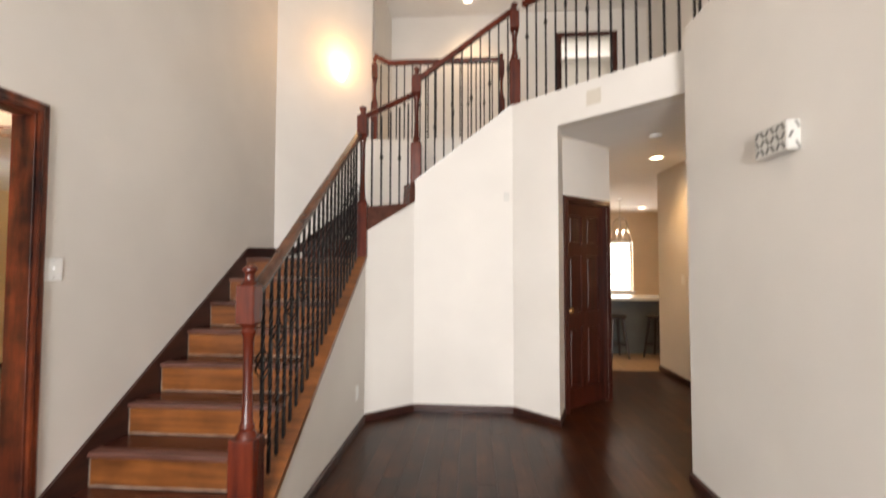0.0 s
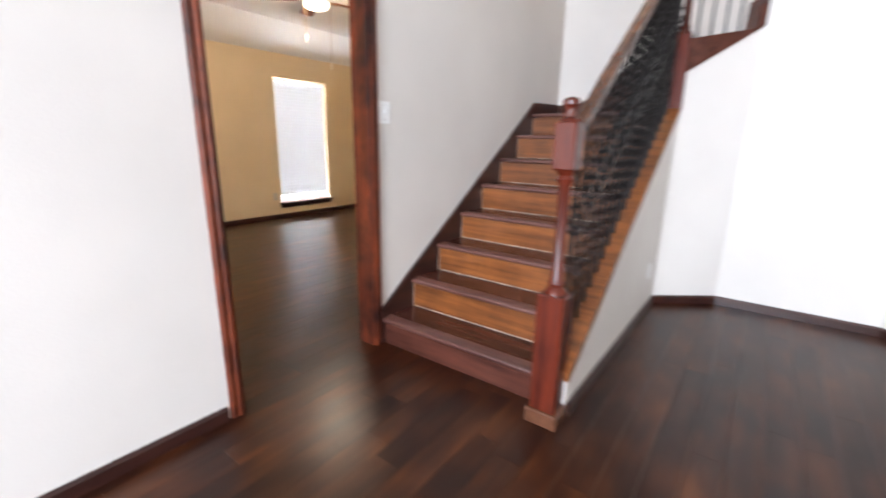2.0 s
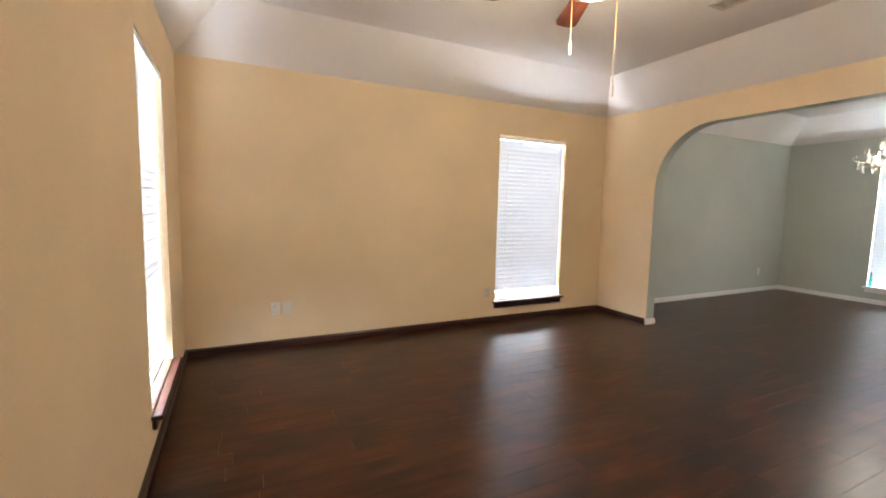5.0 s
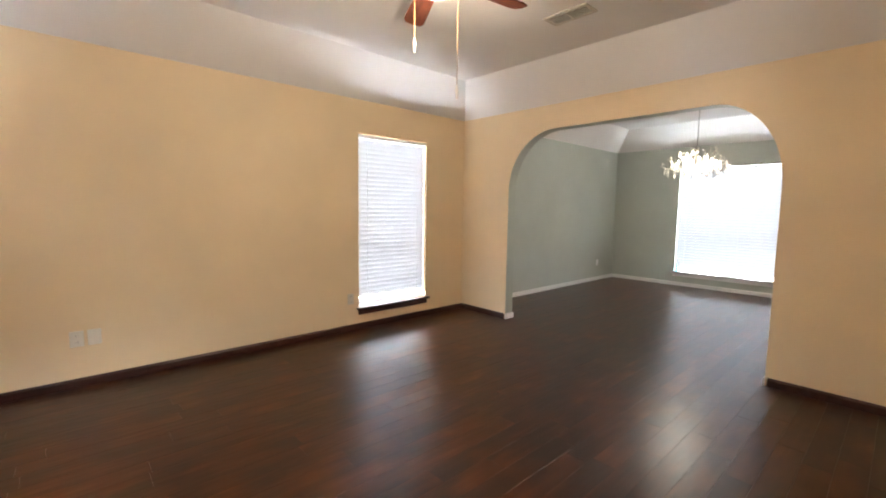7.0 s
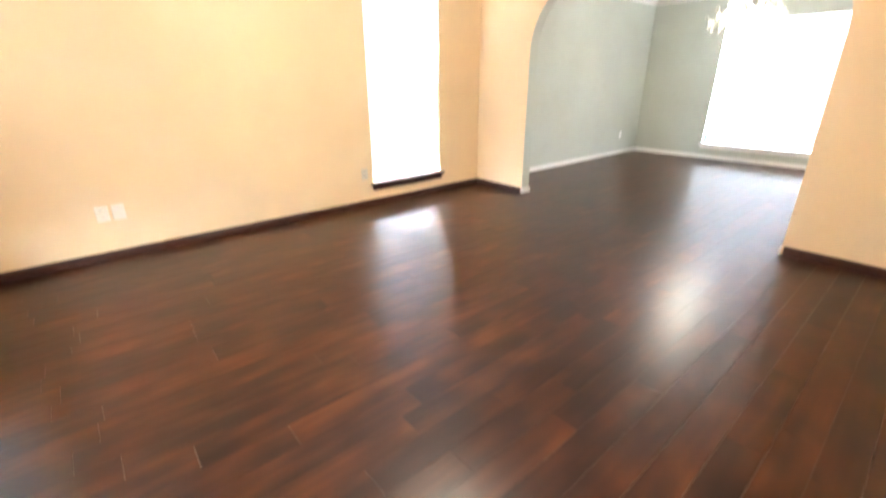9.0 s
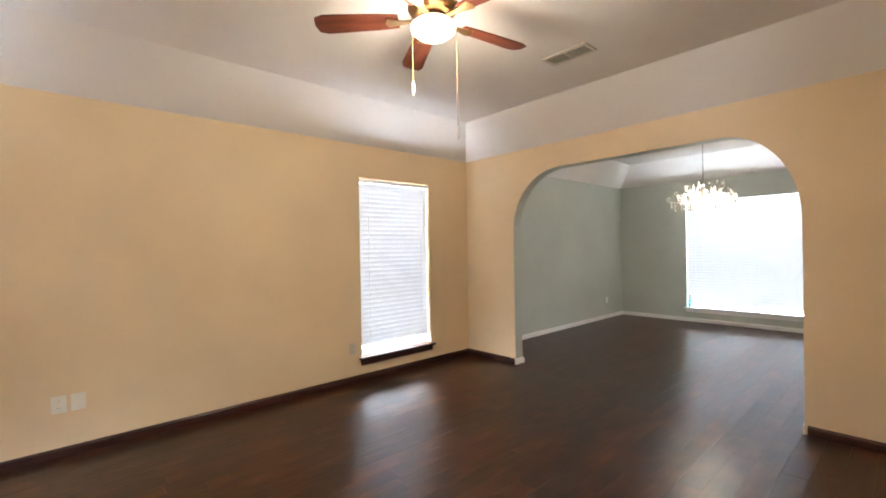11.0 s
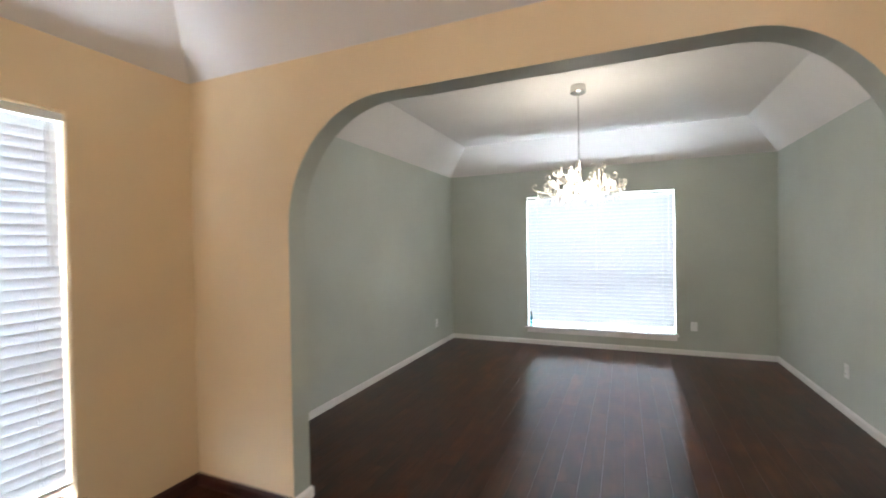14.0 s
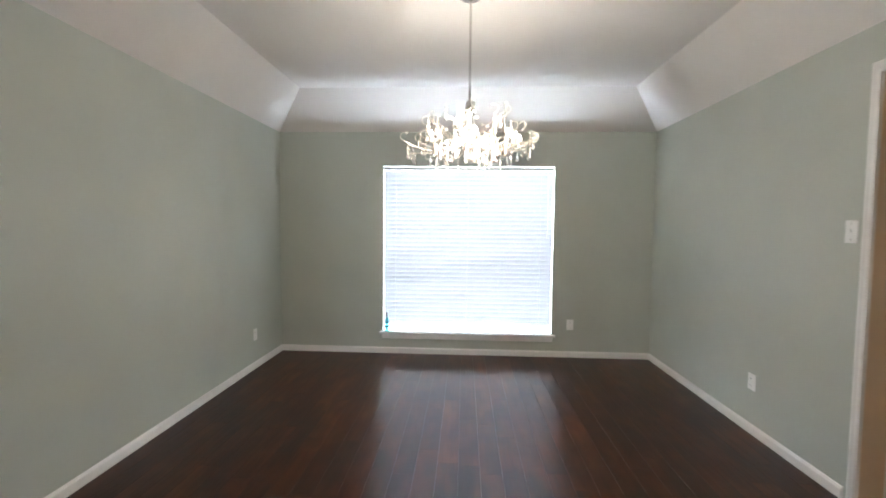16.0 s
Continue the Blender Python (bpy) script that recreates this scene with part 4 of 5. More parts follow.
for i in range(5):
    u = (i + 0.7) / 5.4
    x, y = -1.555 + 0.42 * u, 3.60 + 0.32 * u
    zc, zr = 1.955 + 0.05 * u, 2.79 + 0.33 * u
    baluster(railing, (x - 0.01, y + 0.03, zc - 0.03), zr - zc, 0.52 if i % 2 else None, False)
for i in range(10):
    u = (i + 0.8) / 10.3
    x = -1.10 + 0.95 * u
    zc, zr = 2.262 + 0.745 * u, 3.28 + 0.68 * u
    baluster(railing, (x, 3.94, zc), zr - zc, (0.42 if i % 4 else 0.62) if i % 2 else None, False)
# gallery railing above the hall opening
gal = base("gallery_railing", (0, 0, 0), "dark handrail with black iron balusters along the gallery", "railing")
a, d, n, _ = frame_of(PC, PR)
off = n * 0.055
part("handrail", sweep([tuple(a + off + d * 0.1 + Vector((0, 0, 4.0))), tuple(a + off + d * L_CR + Vector((0, 0, 4.0)))], RAILP), M_NEWEL, gal, smooth=True)
for i in range(16):
    p = a + off + d * (0.14 + 0.104 * i)
    baluster(gal, (p.x, p.y, HG), 1.0, ((0.66, 0.72, 0.80)[i // 2 % 3]) if i % 2 == 0 else None, False)
part("handrail", sweep([(0.945, 2.645, 4.0), (0.945, -4.75, 4.0)], RAILP), M_NEWEL, gal, smooth=True)
for i in range(55):
    baluster(gal, (0.945, 2.55 - 0.13 * i, 3.03), 0.95)
part("rail_foot", boxed(0.89, 1.0, -4.79, 2.64, 3.0205, 3.035, bevel=0.003), M_WTRIM, gal)
far = base("upper_railing", (0, 0, 0), "dark railing with iron balusters above the stair well", "railing")
newel("newel_post", far, (-0.19, 4.99, HG), 1.09, 0.5, 0.08)
newel("newel_post", far, (-1.80, 4.99, HG), 1.09, 0.5, 0.08)
part("handrail", sweep([(-1.80, 4.99, 4.10), (-1.62, 4.99, 4.0), (-0.19, 4.99, 4.0)], RAILP), M_NEWEL, far, smooth=True)
for i in range(15):
    baluster(far, (-1.72 + 0.101 * i, 4.99, HG), 0.98, (0.45 if i % 4 else 0.6) if i % 2 else None, False)

# ---------------------------------------------------------------- fittings


def plate(name, place, w, h, label, kind, mat=None):
    """A wall plate; place: along, into the wall, up, at its middle."""
    mat = mat or M_PLASTIC
    ob = base(name, place, label, {"outlet": "outlet", "switch": "switch", "blank": "wall plate"}[kind], "wall plates")
    part("plate", boxed(-w / 2, w / 2, -0.006, -0.0005, -h / 2, h / 2, bevel=0.002), mat, ob)
    if kind == "outlet":
        for z in (-0.024, 0.024):
            s = part("socket", boxed(-0.016, 0.016, -0.0085, -0.006, z - 0.014, z + 0.014, bevel=0.002), mat, ob)
            for x in (-0.006, 0.006):
                part("slot", boxed(x - 0.001, x + 0.001, -0.0088, -0.0084, z - 0.004, z + 0.006), M_SLOT, s)
    elif kind == "switch":
        part("toggle", boxed(-0.005, 0.005, -0.016, -0.006, -0.003, 0.013, bevel=0.002), mat, ob)
        for z in (-0.04, 0.04):
            part("screw", lathe([(0.003, 0.0), (0.003, 0.0012), (0, 0.0014)], 8), M_CHROME, ob).matrix_basis = pose(0, -0.006, z, 90)
    return ob


def facing(x, y, z, nx, ny):
    """Fixed to a wall whose face looks towards (nx, ny)."""
    v = Vector((nx, ny)).normalized()
    return Matrix(((-v.y, -v.x, 0, x), (v.x, -v.y, 0, y), (0, 0, 1, z), (0, 0, 0, 1)))


# white plastic greyed down where the entry light would wash it out
M_CHIME = plain("greyed_white_plastic", (0.60, 0.58, 0.54), 0.45, 0, 0.03, 30, 0.0)
WO, WS = "white duplex outlet on the wall", "white toggle switch on the wall"
plate("outlet", facing(XW, 1.485, 0.355, 1, 0), 0.08, 0.115, WO, "outlet", M_IVORY)
plate("outlet", facing(XW, 1.585, 0.355, 1, 0), 0.08, 0.115, "white blank cover beside an outlet", "blank", M_IVORY)
plate("outlet", facing(XW, 3.71, 0.345, 1, 0), 0.075, 0.115, WO, "outlet", M_ALMOND)
plate("outlet", facing(XW, 6.175, 0.34, 1, 0), 0.08, 0.12, WO, "outlet")
plate("outlet", facing(XW, 9.03, 0.335, 1, 0), 0.075, 0.115, WO, "outlet")
plate("outlet", facing(-3.786, YN, 0.36, 0, -1), 0.075, 0.115, WO, "outlet")
plate("outlet", facing(XD, 8.0, 0.36, -1, 0), 0.075, 0.115, WO, "outlet")
plate("outlet", facing(-1.535, 3.3, 0.335, 1, 0), 0.075, 0.115, WO, "outlet")
plate("light_switch", facing(XD, 7.30, 1.415, -1, 0), 0.075, 0.12, WS, "switch")
plate("light_switch", facing(XF, 1.772, 1.392, 1, 0), 0.10, 0.12, "white double switch plate beside the cased opening", "switch")
plate("light_switch", facing(1.99, 5.06, 1.25, -1, 0), 0.075, 0.12, WS, "switch")
plate("thermostat", facing(-0.22, 3.885, 2.09, 0, -1), 0.055, 0.085, "small white thermostat on the niche wall", "blank", M_CHIME)
plate("wall_plate", facing(0.472, 3.3275, 2.845, -0.66, -0.752), 0.13, 0.13, "almond blank square cover on the gallery front", "blank", M_ALMOND)

# door chime: white box with slanted slots
# flat grey strips on the chime carry the shade inside its slots
M_CHIME_SLOT = plain("shaded_grille_slots", (0.20, 0.19, 0.175), 0.6, 0, 0.1, 30, 0.0)
ch = base("door_chime", facing(0.885, 1.745, 1.995, -1, 0), "white plastic door chime with slanted slots", "door chime")
part("body", boxed(-0.11, 0.11, -0.062, -0.0005, -0.068, 0.068, bevel=0.006), M_CHIME, ch)
for i in range(6):
    for j in range(3):
        bm = boxed(-0.007, 0.007, -0.0665, -0.0648, -0.017, 0.017)
        part("slot", on(Matrix.Translation((-0.085 + 0.034 * i, 0.003, -0.042 + 0.042 * j)) @ pose(0, 0, 0, 0, (35, -35)[(i + j) % 2], 0), bm), M_CHIME_SLOT, ch)
for j in range(3):
    for s in (-1, 1):
        bm = boxed(s * 0.1095, s * 0.1112, -0.006, 0.006, -0.018, 0.018)
        part("slot", on(Matrix.Translation((0, -0.018 - 0.028 * (j % 2), -0.045 + 0.045 * j)) @ pose(0, 0, 0, (28, -28)[j % 2]), bm), M_CHIME_SLOT, ch)


def ceiling_vent(place, w, d, label, mat, pan):
    v = base("ceiling_vent", place, label, "vent")
    part("backing", boxed(-w / 2 + 0.02, w / 2 - 0.02, -d / 2 + 0.02, d / 2 - 0.02, -0.004, -0.001), pan, v)
    f = bmesh.new()
    for b in ((-w / 2, w / 2, -d / 2, -d / 2 + 0.022), (-w / 2, w / 2, d / 2 - 0.022, d / 2), (-w / 2, -w / 2 + 0.022, -d / 2 + 0.022, d / 2 - 0.022), (w / 2 - 0.022, w / 2, -d / 2 + 0.022, d / 2 - 0.022)):
        box(f, *b, -0.012, -0.0008)
    part("frame", f, mat, v)
    n = int((d - 0.05) / 0.016)
    for i in range(n):
        y = -d / 2 + 0.03 + i * 0.016
        bm = boxed(-w / 2 + 0.023, w / 2 - 0.023, -0.007, 0.007, -0.0007, 0.0007)
        part("slat", on(pose(0, y, -0.010, 38), bm), mat, v)
    part("divider", boxed(-0.006, 0.006, -d / 2 + 0.023, d / 2 - 0.023, -0.016, -0.003), mat, v)
    return v


ceiling_vent(Matrix.Translation((-4.89, 4.375, HT)), 0.36, 0.17, "tan metal ceiling vent with slats", M_VENTM, M_SLOT)
ceiling_vent(Matrix.Translation((-5.02, 6.60, HT)), 0.36, 0.17, "white metal ceiling vent with slats", M_WTRIM, M_SLOT)

# ceiling fan
FX, FY = -4.92, 3.05
fan = base("ceiling_fan", (FX, FY, HT), "antique brass ceiling fan with walnut blades and a lit globe", "ceiling fan")
part("canopy", lathe([(0.0, 0.0), (0.08, 0.0), (0.085, -0.02), (0.055, -0.05), (0.03, -0.06)], 24), M_BRASS, fan, smooth=True)
part("motor_housing", lathe([(0.03, -0.055), (0.10, -0.07), (0.135, -0.09), (0.14, -0.13), (0.12, -0.155), (0.07, -0.17)], 28), M_BRASS, fan, smooth=True)
part("switch_housing", lathe([(0.065, -0.168), (0.075, -0.18), (0.07, -0.205), (0.05, -0.212)], 24), M_BRASS, fan, smooth=True)
part("globe", lathe([(0.055, -0.195), (0.10, -0.202), (0.124, -0.222), (0.120, -0.248), (0.088, -0.275), (0.04, -0.288), (0.0, -0.291)], 28), M_GLOBE, fan, "glowing frosted glass globe", smooth=True)
bl = bmesh.new()
out2 = [(0.19, -0.05), (0.30, -0.06), (0.60, -0.072), (0.648, -0.055), (0.66, 0.0), (0.648, 0.055), (0.60, 0.072), (0.30, 0.06), (0.19, 0.05)]
prism(out2, -0.004, 0.004, bl)
on(pose(0, 0, 0, 11), bl)
blade_me = finish(bl, "blade", M_BLADE)
br = bmesh.new()
prism([(0.10, -0.018), (0.16, -0.016), (0.25, -0.04), (0.265, 0.0), (0.25, 0.04), (0.16, 0.016), (0.10, 0.018)], -0.012, -0.006, br)
brack_me = finish(br, "bracket", M_BRASS)
for k in range(5):
    b = part("blade", blade_me, None, fan, "walnut blade")
    b.matrix_basis = pose(0, 0, -0.185, 0, 0, 9 + 72 * k)
    part("bracket", brack_me, None, b, "brass bracket")
for (x, y, z1), lab in (((-0.10, -0.07, -0.51), ""), ((0.085, 0.095, -0.77), "")):
    c = part("pull_chain", tube([(x * 0.7, y * 0.7, -0.20), (x, y, -0.225), (x, y, z1)], 0.0022, 5), M_BRASS, fan, "thin brass pull chain")
    part("pull_knob", lathe([(0.0, z1 - 0.085), (0.007, z1 - 0.08), (0.009, z1 - 0.03), (0.004, z1), (0.0, z1 + 0.002)], 8, None, (x, y, 0)), M_GOLD, c, smooth=True)

# dining chandelier: gold twigs, glowing bulbs, crystal drops
CX, CY = -4.93, 7.5
chand = base("chandelier", (CX, CY, HT), "champagne gold twig chandelier with crystal drops and lit bulbs", "chandelier")
part("canopy", lathe([(0.0, 0.0), (0.062, 0.0), (0.066, -0.02), (0.066, -0.062), (0.058, -0.068), (0.0, -0.07)], 24), M_CHROME, chand, smooth=True)
part("rod", tube([(0, 0, -0.069), (0, 0, -0.665)], 0.007, 10), M_CHROME, chand, smooth=True)
part("collar", lathe([(0.0, -0.655), (0.024, -0.655), (0.026, -0.665), (0.026, -0.72), (0.018, -0.73), (0.0, -0.735)], 18), M_CHROME, chand, smooth=True)
part("stem", lathe([(0.014, -0.73), (0.016, -0.80), (0.022, -0.86), (0.03, -0.90), (0.018, -0.94), (0.0, -0.95)], 14), M_GOLD, chand, smooth=True)
rng = random.Random(5)
drop_me = finish(lathe([(0.0, 0.0), (0.003, -0.004), (0.005, -0.012), (0.009, -0.05), (0.0105, -0.066), (0.007, -0.078), (0.0, -0.083)], 7), "crystal_drop", M_CRYSTAL)
bead_me = finish(lathe([(0.0, -0.009), (0.006, -0.006), (0.009, 0.0), (0.006, 0.006), (0.0, 0.009)], 7), "bead", M_CRYSTAL)
bulb_me = finish(lathe([(0.0, -0.003), (0.007, 0.0), (0.0095, 0.009), (0.0095, 0.018), (0.006, 0.03), (0.0, 0.036)], 12), "bulb", M_BULB, True)
cup_me = finish(lathe([(0.0, -0.03), (0.011, -0.028), (0.012, -0.006), (0.016, -0.002), (0.016, 0.002), (0.0, 0.003)], 10), "cup", M_GOLD, True)
bulbs = 0
for i in range(42):
    az = 2 * math.pi * (i * 0.381966) + rng.uniform(-0.15, 0.15)
    tier = i % 3
    reach = (0.39, 0.33, 0.24)[tier] * rng.uniform(0.86, 1.04)
    z_end = (-0.945, -0.87, -0.77)[tier] + rng.uniform(-0.03, 0.03)
    curl = rng.choice((-1, 1))
    pts = []
    for j in range(13):
        u = j / 12
        r = 0.018 + (reach - 0.018) * u
        a2 = az + curl * 0.55 * u * u
        z = -0.88 + (z_end + 0.88) * u - 0.035 * math.sin(math.pi * u * 1.15)
        pts.append((r * math.cos(a2), r * math.sin(a2), z))
    ex, ey, ez = pts[-1]
    for j in range(1, 8):      # curled tip
        b = -math.pi / 2 + j * math.pi * 0.17
        pts.append((ex + math.cos(az) * 0.024 * math.cos(b), ey + math.sin(az) * 0.024 * math.cos(b), ez + 0.024 + 0.024 * math.sin(b)))
    tw = part("twig", tube(pts, 0.0035, 6, None, [0.0038 - 0.0018 * k / (len(pts) - 1) for k in range(len(pts))]), M_GOLD, chand, smooth=True)
    for j in (5, 8, 11, len(pts) - 1):
        p = Vector(pts[j])
        if rng.random() < 0.6:
            d2 = part("crystal_drop", drop_me, None, tw)
            d2.matrix_basis = Matrix.Translation(p - Vector((0, 0, 0.006))) @ Matrix.Diagonal((1, 1, rng.uniform(0.75, 1.15), 1))
        b2 = part("bead", bead_me, None, tw)
        b2.location = p
    if i % 3 != 2 and bulbs < 16 or i in (2, 11):
        bulbs += 1
        q = Vector(pts[9])
        cu = part("candle_cup", cup_me, None, tw)
        cu.location = q + Vector((0, 0, 0.03))
        bu = part("bulb", bulb_me, None, tw, "glowing bulb")
        bu.location = q + Vector((0, 0, 0.034))

# wall sconce on the diagonal stair wall
sx, sy = -2.175, 4.757
sc = base("wall_sconce_lamp", facing(sx, sy, 3.83, 0.669, -0.743), "lit frosted glass wall sconce", "wall lamp")
part("back_plate", boxed(-0.05, 0.05, -0.018, -0.001, -0.09, 0.09, bevel=0.005), M_BRASS, sc)
bm = bmesh.new()
rings = []
for rr, z in ((0.04, -0.14), (0.065, -0.09), (0.085, -0.02), (0.10, 0.05), (0.105, 0.07)):
    rings.append([bm.verts.new((rr * math.cos(math.pi * k / 12), -0.02 - 0.8 * rr * math.sin(math.pi * k / 12), z)) for k in range(13)])
for ra, rb in zip(rings, rings[1:]):
    for k in range(12):
        bm.faces.new((ra[k], ra[k + 1], rb[k + 1], rb[k]))
bm.faces.new(rings[0])
bm.faces.new([*[r[0] for r in rings], *[r[-1] for r in rings[::-1]]])
part("shade", bm, M_SCONCE, sc, "glowing half-bowl glass shade", smooth=True)


def downlight(place, label):
    d3 = base("downlight", place, label, "recessed light", "recessed ceiling lights")
    bm = lathe([(0.062, -0.004), (0.088, -0.008), (0.09, -0.001), (0.062, -0.001)], 24, loop=True)
    part("trim_ring", bm, M_WTRIM, d3, smooth=True)
    part("lens", lathe([(0.0, -0.0035), (0.061, -0.0035), (0.061, -0.0015), (0.0, -0.0015)], 24), M_DOWN, d3, "glowing lens")


downlight((1.595, 4.80, HS), "lit recessed downlight in the hall ceiling")
downlight((3.1, 9.2, HS), "lit recessed downlight in the nook ceiling")
downlight((-0.62, 5.95, HU), "lit recessed downlight above the gallery")
sm = base("smoke_detector", (1.213, 3.90, HS), "white round smoke detector on the hall ceiling", "smoke detector")
part("body", lathe([(0.0, -0.035), (0.04, -0.033), (0.055, -0.02), (0.06, -0.001), (0.0, -0.001)], 20), M_PLASTIC, sm, smooth=True)

# lantern pendant in the nook
pend = base("lantern_pendant", (2.2, 7.88, HS), "open metal lantern pendant with lit candle bulbs", "pendant lamp")
part("canopy", lathe([(0.0, -0.001), (0.06, -0.001), (0.06, -0.02), (0.0, -0.025)], 18), M_CHROME, pend, smooth=True)
part("rod", tube([(0, 0, -0.02), (0, 0, -0.42)], 0.006, 8), M_CHROME, pend)
for k in range(4):
    a4 = math.pi / 2 * k + 0.5
    c4, s4 = math.cos(a4), math.sin(a4)
    c5, s5 = math.cos(a4 + math.pi / 2), math.sin(a4 + math.pi / 2)
    part("cage_bar", tube([(0, 0, -0.36), (0.15 * c4, 0.15 * s4, -0.42), (0.25 * c4, 0.25 * s4, -0.80)], 0.006, 6), M_CHROME, pend)
    part("cage_bar", tube([(0.25 * c4, 0.25 * s4, -0.80), (0.25 * c5, 0.25 * s5, -0.80)], 0.006, 6), M_CHROME, pend)
    part("bulb", bulb_me, None, pend, "glowing candle bulb").matrix_basis = Matrix.Translation((0.08 * c4, 0.08 * s4, -0.66)) @ Matrix.Diagonal((1.4, 1.4, 1.7, 1))
    part("candle", lathe([(0.011, -0.76), (0.011, -0.66)], 8, None, (0.08 * c4, 0.08 * s4, 0)), M_WTRIM, pend)
part("hub", tube([(0, 0, -0.40), (0, 0, -0.79)], 0.008, 8), M_CHROME, pend)
part("arm", tube([(-0.09, 0, -0.765), (0.09, 0, -0.765)], 0.006, 6), M_CHROME, pend)

# breakfast bar and stools
bar = base("breakfast_bar", (2.6, 7.15, 0), "grey panelled breakfast bar with a white top", "counter")
part("body", boxed(0.9, 4.2, 6.81, 7.3, 0.0, 0.868, bevel=0.004), M_BAR, bar, world=True)
part("worktop", boxed(0.86, 4.24, 6.64, 7.34, 0.87, 0.91, bevel=0.006), M_COUNTER, bar, "white stone worktop", world=True)


def stool(m):
    st = base("bar_stool", Matrix.Identity(4), "dark wooden bar stool with splayed legs", "stool", "stools at the breakfast bar")
    part("seat", lathe([(0.0, 0.60), (0.15, 0.60), (0.165, 0.612), (0.165, 0.628), (0.15, 0.64), (0.0, 0.632)], 22), M_STOOL, st, smooth=True)
    for k in range(4):
        a5 = math.pi / 4 + math.pi / 2 * k
        c6, s6 = math.cos(a5), math.sin(a5)
        part("leg", tube([(0.20 * c6, 0.20 * s6, 0.0), (0.11 * c6, 0.11 * s6, 0.60)], 0.02, 8, None, [0.016, 0.024]), M_STOOL, st)
        c7, s7 = math.cos(a5 + math.pi / 2), math.sin(a5 + math.pi / 2)
        part("stretcher", tube([(0.17 * c6, 0.17 * s6, 0.2), (0.17 * c7, 0.17 * s7, 0.2)], 0.011, 6), M_STOOL, st)
    st.matrix_basis = m
    return st


s1 = stool(pose(1.66, 6.54, 0, 0, 0, 10))
copy_thing(s1, pose(2.30, 6.56, 0, 0, 0, 35))

# cooktop grate on the ledge
gr = base("cooktop", (-2.55, 7.66, 0.984), "black iron cooktop grate on the counter", "cooktop")
part("pan", boxed(-0.2, 0.28, -0.2, 0.2, 0.0005, 0.008, bevel=0.003), M_SLOT, gr)
for i in range(5):
    part("grate_bar", boxed(-0.18 + 0.1 * i, -0.165 + 0.1 * i, -0.18, 0.18, 0.02, 0.034, bevel=0.003), M_IRON, gr)
for y in (-0.17, 0.155):
    part("grate_foot", boxed(-0.185, 0.25, y, y + 0.015, 0.0085, 0.026, bevel=0.003), M_IRON, gr)

panel = part("control_panel", boxed(-0.22, 0.30, 0.225, 0.265, 0.0005, 0.15, bevel=0.004), M_CHROME, gr, "brushed steel back panel")
part("panel_cap", boxed(-0.225, 0.305, 0.215, 0.27, 0.1505, 0.172, bevel=0.004), M_SLOT, panel, "black cap strip")
for x in (-0.14, -0.04, 0.12, 0.22):
    part("knob", lathe([(0.0, 0.0), (0.02, 0.0), (0.018, 0.018), (0.0, 0.02)], 12), M_SLOT, panel).matrix_basis = pose(x, 0.2245, 0.08, 90)

# spray bottle on the dining window sill
bt = base("spray_bottle", (-5.795, YN - 0.022, 0.2485), "small teal plastic bottle on the white sill", "bottle")
part("body", lathe([(0.0, 0.0), (0.021, 0.0), (0.023, 0.006), (0.023, 0.11), (0.019, 0.135), (0.011, 0.15), (0.011, 0.165), (0.0, 0.165)], 16), M_TEAL, bt, smooth=True)
cap = part("cap", lathe([(0.0, 0.163), (0.013, 0.163), (0.013, 0.185), (0.008, 0.19), (0.008, 0.215), (0.0, 0.217)], 12), M_BAR, bt, "dark cap", smooth=True)
part("nozzle", boxed(-0.007, 0.007, -0.03, 0.012, 0.205, 0.222, bevel=0.003), M_BAR, cap)

# ---------------------------------------------------------------- floors
floor = thing("floor", prism([(-7.0, 0.78), (-2.8, 0.78), (-2.8, -4.8), (0.885, -4.8), (0.885, 2.645), (1.99, 2.645), (1.99, 5.67), (0.0, 5.67), (-2.75, 5.2), (-2.93, 9.65), (-7.0, 9.65)], -0.0245, -0.012), M_SLOT, "dark hand-scraped hardwood floor", "floor", kind="structure")
PW = 0.127
LENGTHS = (0.62, 0.93, 1.24)


def board_mesh(length):
    """A board with eased top edges, its length along y."""
    w, e = PW / 2 - 0.0003, 0.0004
    bm = bmesh.new()
    rings = []
    for dx, y, z in ((w, 0.0003, -0.012), (w, 0.0003, -0.0007), (w - e, e, 0.0)):
        rings.append([bm.verts.new(p) for p in ((-dx, y, z), (dx, y, z), (dx, length - y, z), (-dx, length - y, z))])
    for a, b in zip(rings, rings[1:]):
        for i in range(4):
            j = (i + 1) % 4
            bm.faces.new((a[i], a[j], b[j], b[i]))
    bm.faces.new(rings[-1])
    return bm


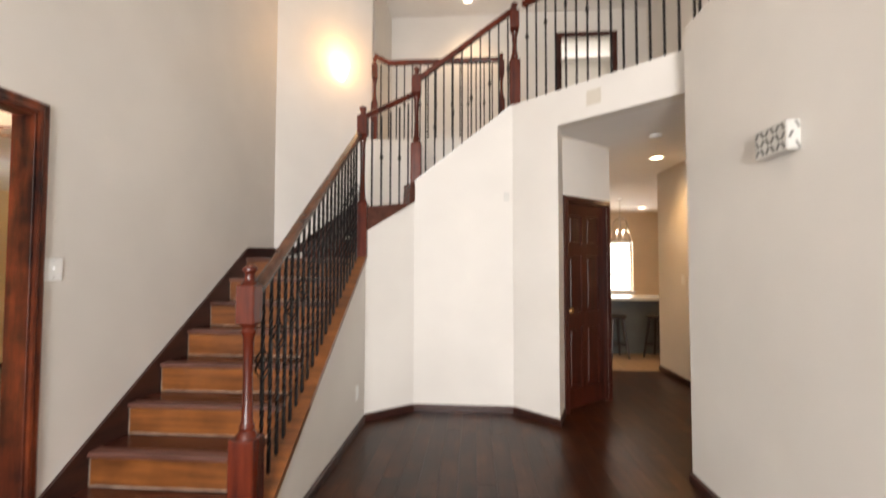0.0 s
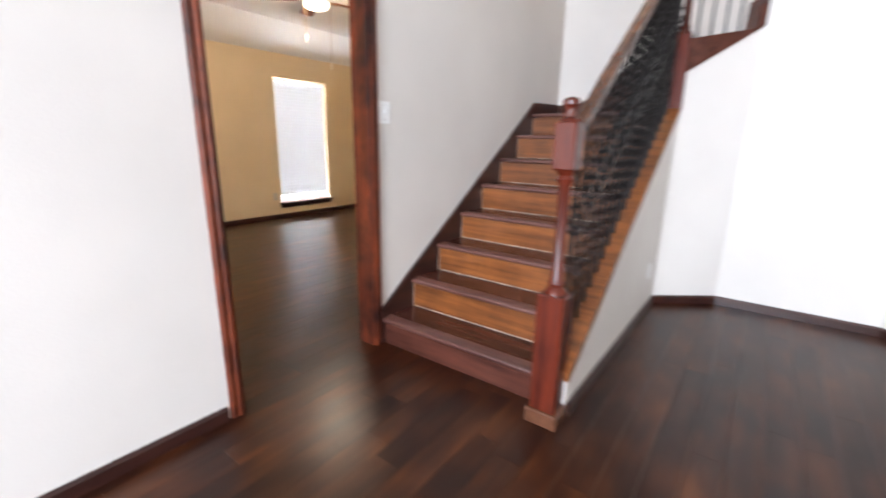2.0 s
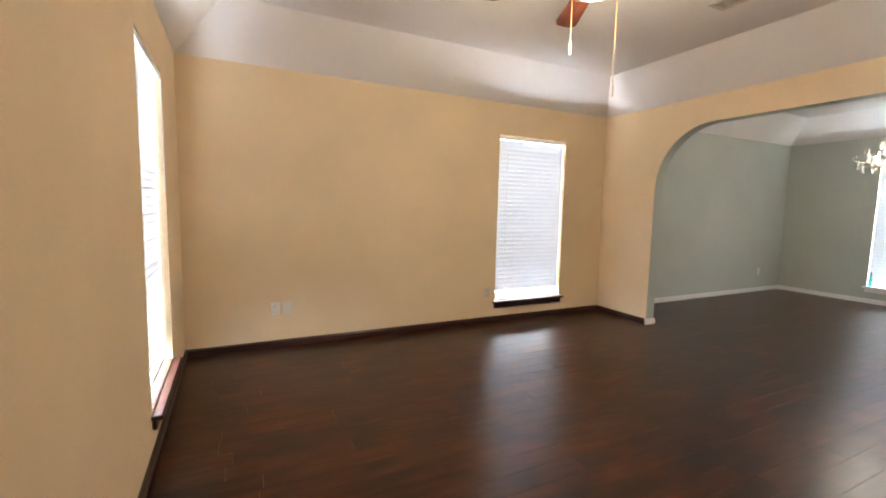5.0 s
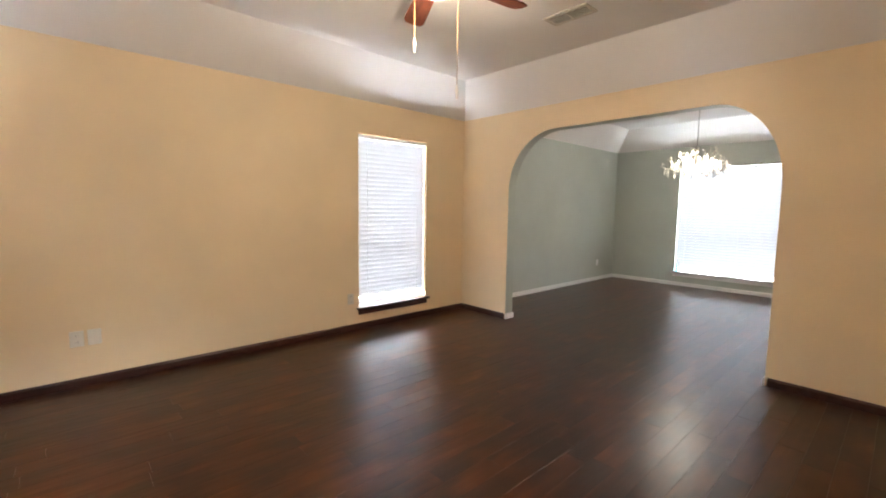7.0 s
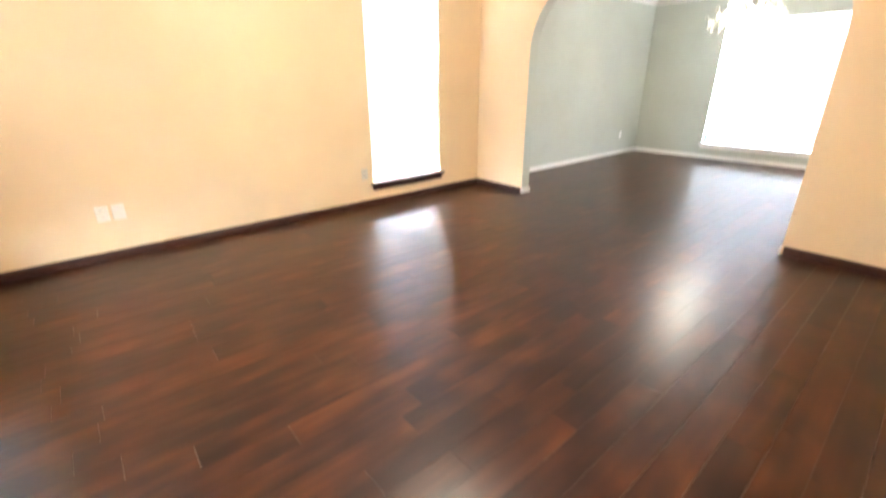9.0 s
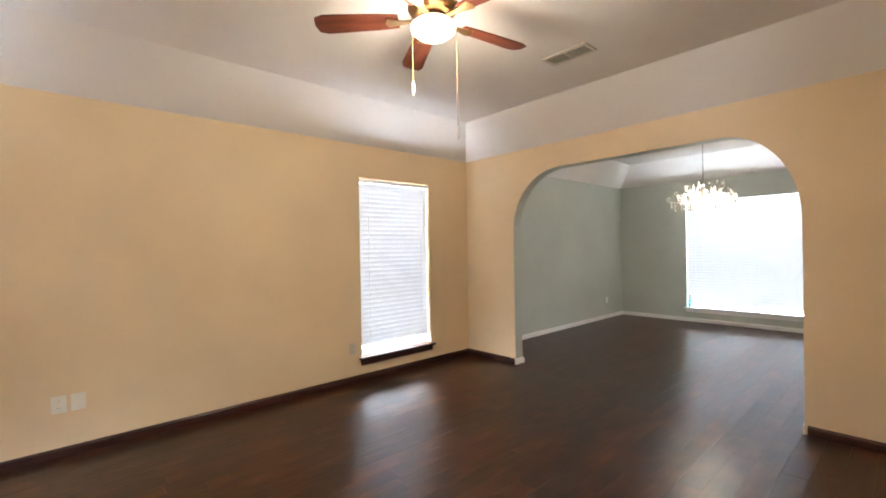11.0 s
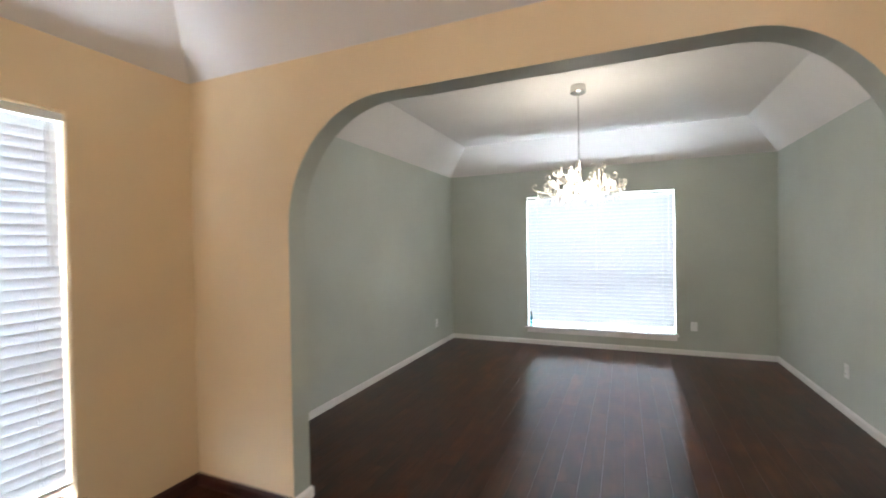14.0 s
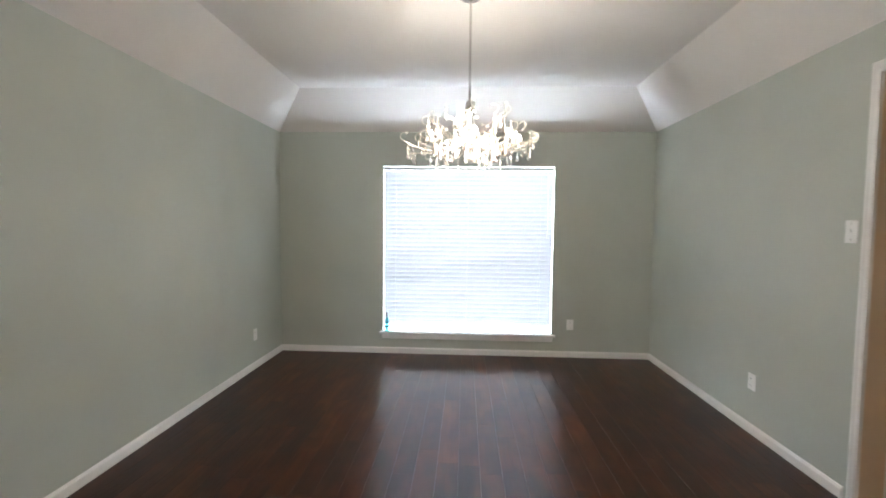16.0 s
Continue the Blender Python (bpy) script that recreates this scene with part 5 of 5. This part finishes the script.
meshes = {n: finish(board_mesh(n), "plank", M_FLOOR) for n in LENGTHS}
rest_v, rest_f = [], []
rng = random.Random(11)
count = 0
row = 0
x = -7.0 + PW / 2
while x < 1.99 + PW:
    if x < -2.80:
        y, end = 0.76, 9.66
    elif x < 0.88:
        y, end = -4.8, 5.10 if x < -0.1 else 5.67
    else:
        y, end = 2.66, 5.67
    first = rng.uniform(0.1, 0.6)
    while y < end:
        n = rng.choice(LENGTHS)
        if first:
            n, first = first, 0
        near = -5.6 < x < -2.8 and 1.5 < y < 7.6
        lift = rng.uniform(-0.0003, 0.0002)
        if near and n in LENGTHS and count < 300:
            count += 1
            ob = part("plank", meshes[n], None, floor)
            ob.matrix_basis = pose(x, y, lift, rng.uniform(-0.005, 0.005), rng.uniform(-0.1, 0.1), 0)
        else:
            n = min(n, end - y + 0.02)
            k = len(rest_v)
            w, e = PW / 2 - 0.0003, 0.0004
            tip = rng.uniform(-0.00012, 0.00012)
            for dx, dy, z in ((w, 0.0003, -0.012), (w, 0.0003, -0.0007), (w - e, e, 0.0)):
                for sx2, yy in ((-dx, y + dy), (dx, y + dy), (dx, y + n - dy), (-dx, y + n - dy)):
                    rest_v.append((x + sx2, yy, z + lift + (tip if sx2 > 0 else -tip)))
            for r in (0, 4):
                for i in range(4):
                    j = (i + 1) % 4
                    rest_f.append((k + r + i, k + r + j, k + r + 4 + j, k + r + 4 + i))
            rest_f.append((k + 8, k + 9, k + 10, k + 11))
        y += n
    x += PW
    row += 1
me = bpy.data.meshes.new("planks")
me.from_pydata(rest_v, [], rest_f)
me.materials.append(M_FLOOR)
rest = new("planks", me)
rest.parent = floor
rest["kind"] = "stuff"

# tiled kitchen floor
tiles = thing("floor_kitchen", prism([(-2.93, 5.67), (5.0, 5.67), (5.0, 10.0), (-2.81, 10.0), (-2.81, 7.2), (-2.93, 7.2)], -0.024, -0.008), M_ALMOND, "tan ceramic tiled kitchen floor", "floor", kind="structure")
tile_me = finish(boxed(0.003, 0.327, 0.003, 0.327, -0.0075, 0.001, bevel=0.002), "tile", M_TILE)
for i in range(23):
    for j in range(13):
        x, y = -2.78 + 0.33 * i, 5.675 + 0.33 * j
        if x < 4.6 and not (x > 0.9 and x < 3.9 and y > 6.78 and y < 7.2):
            t2 = part("tile", tile_me, None, tiles)
            t2.location = (x, y, 0)
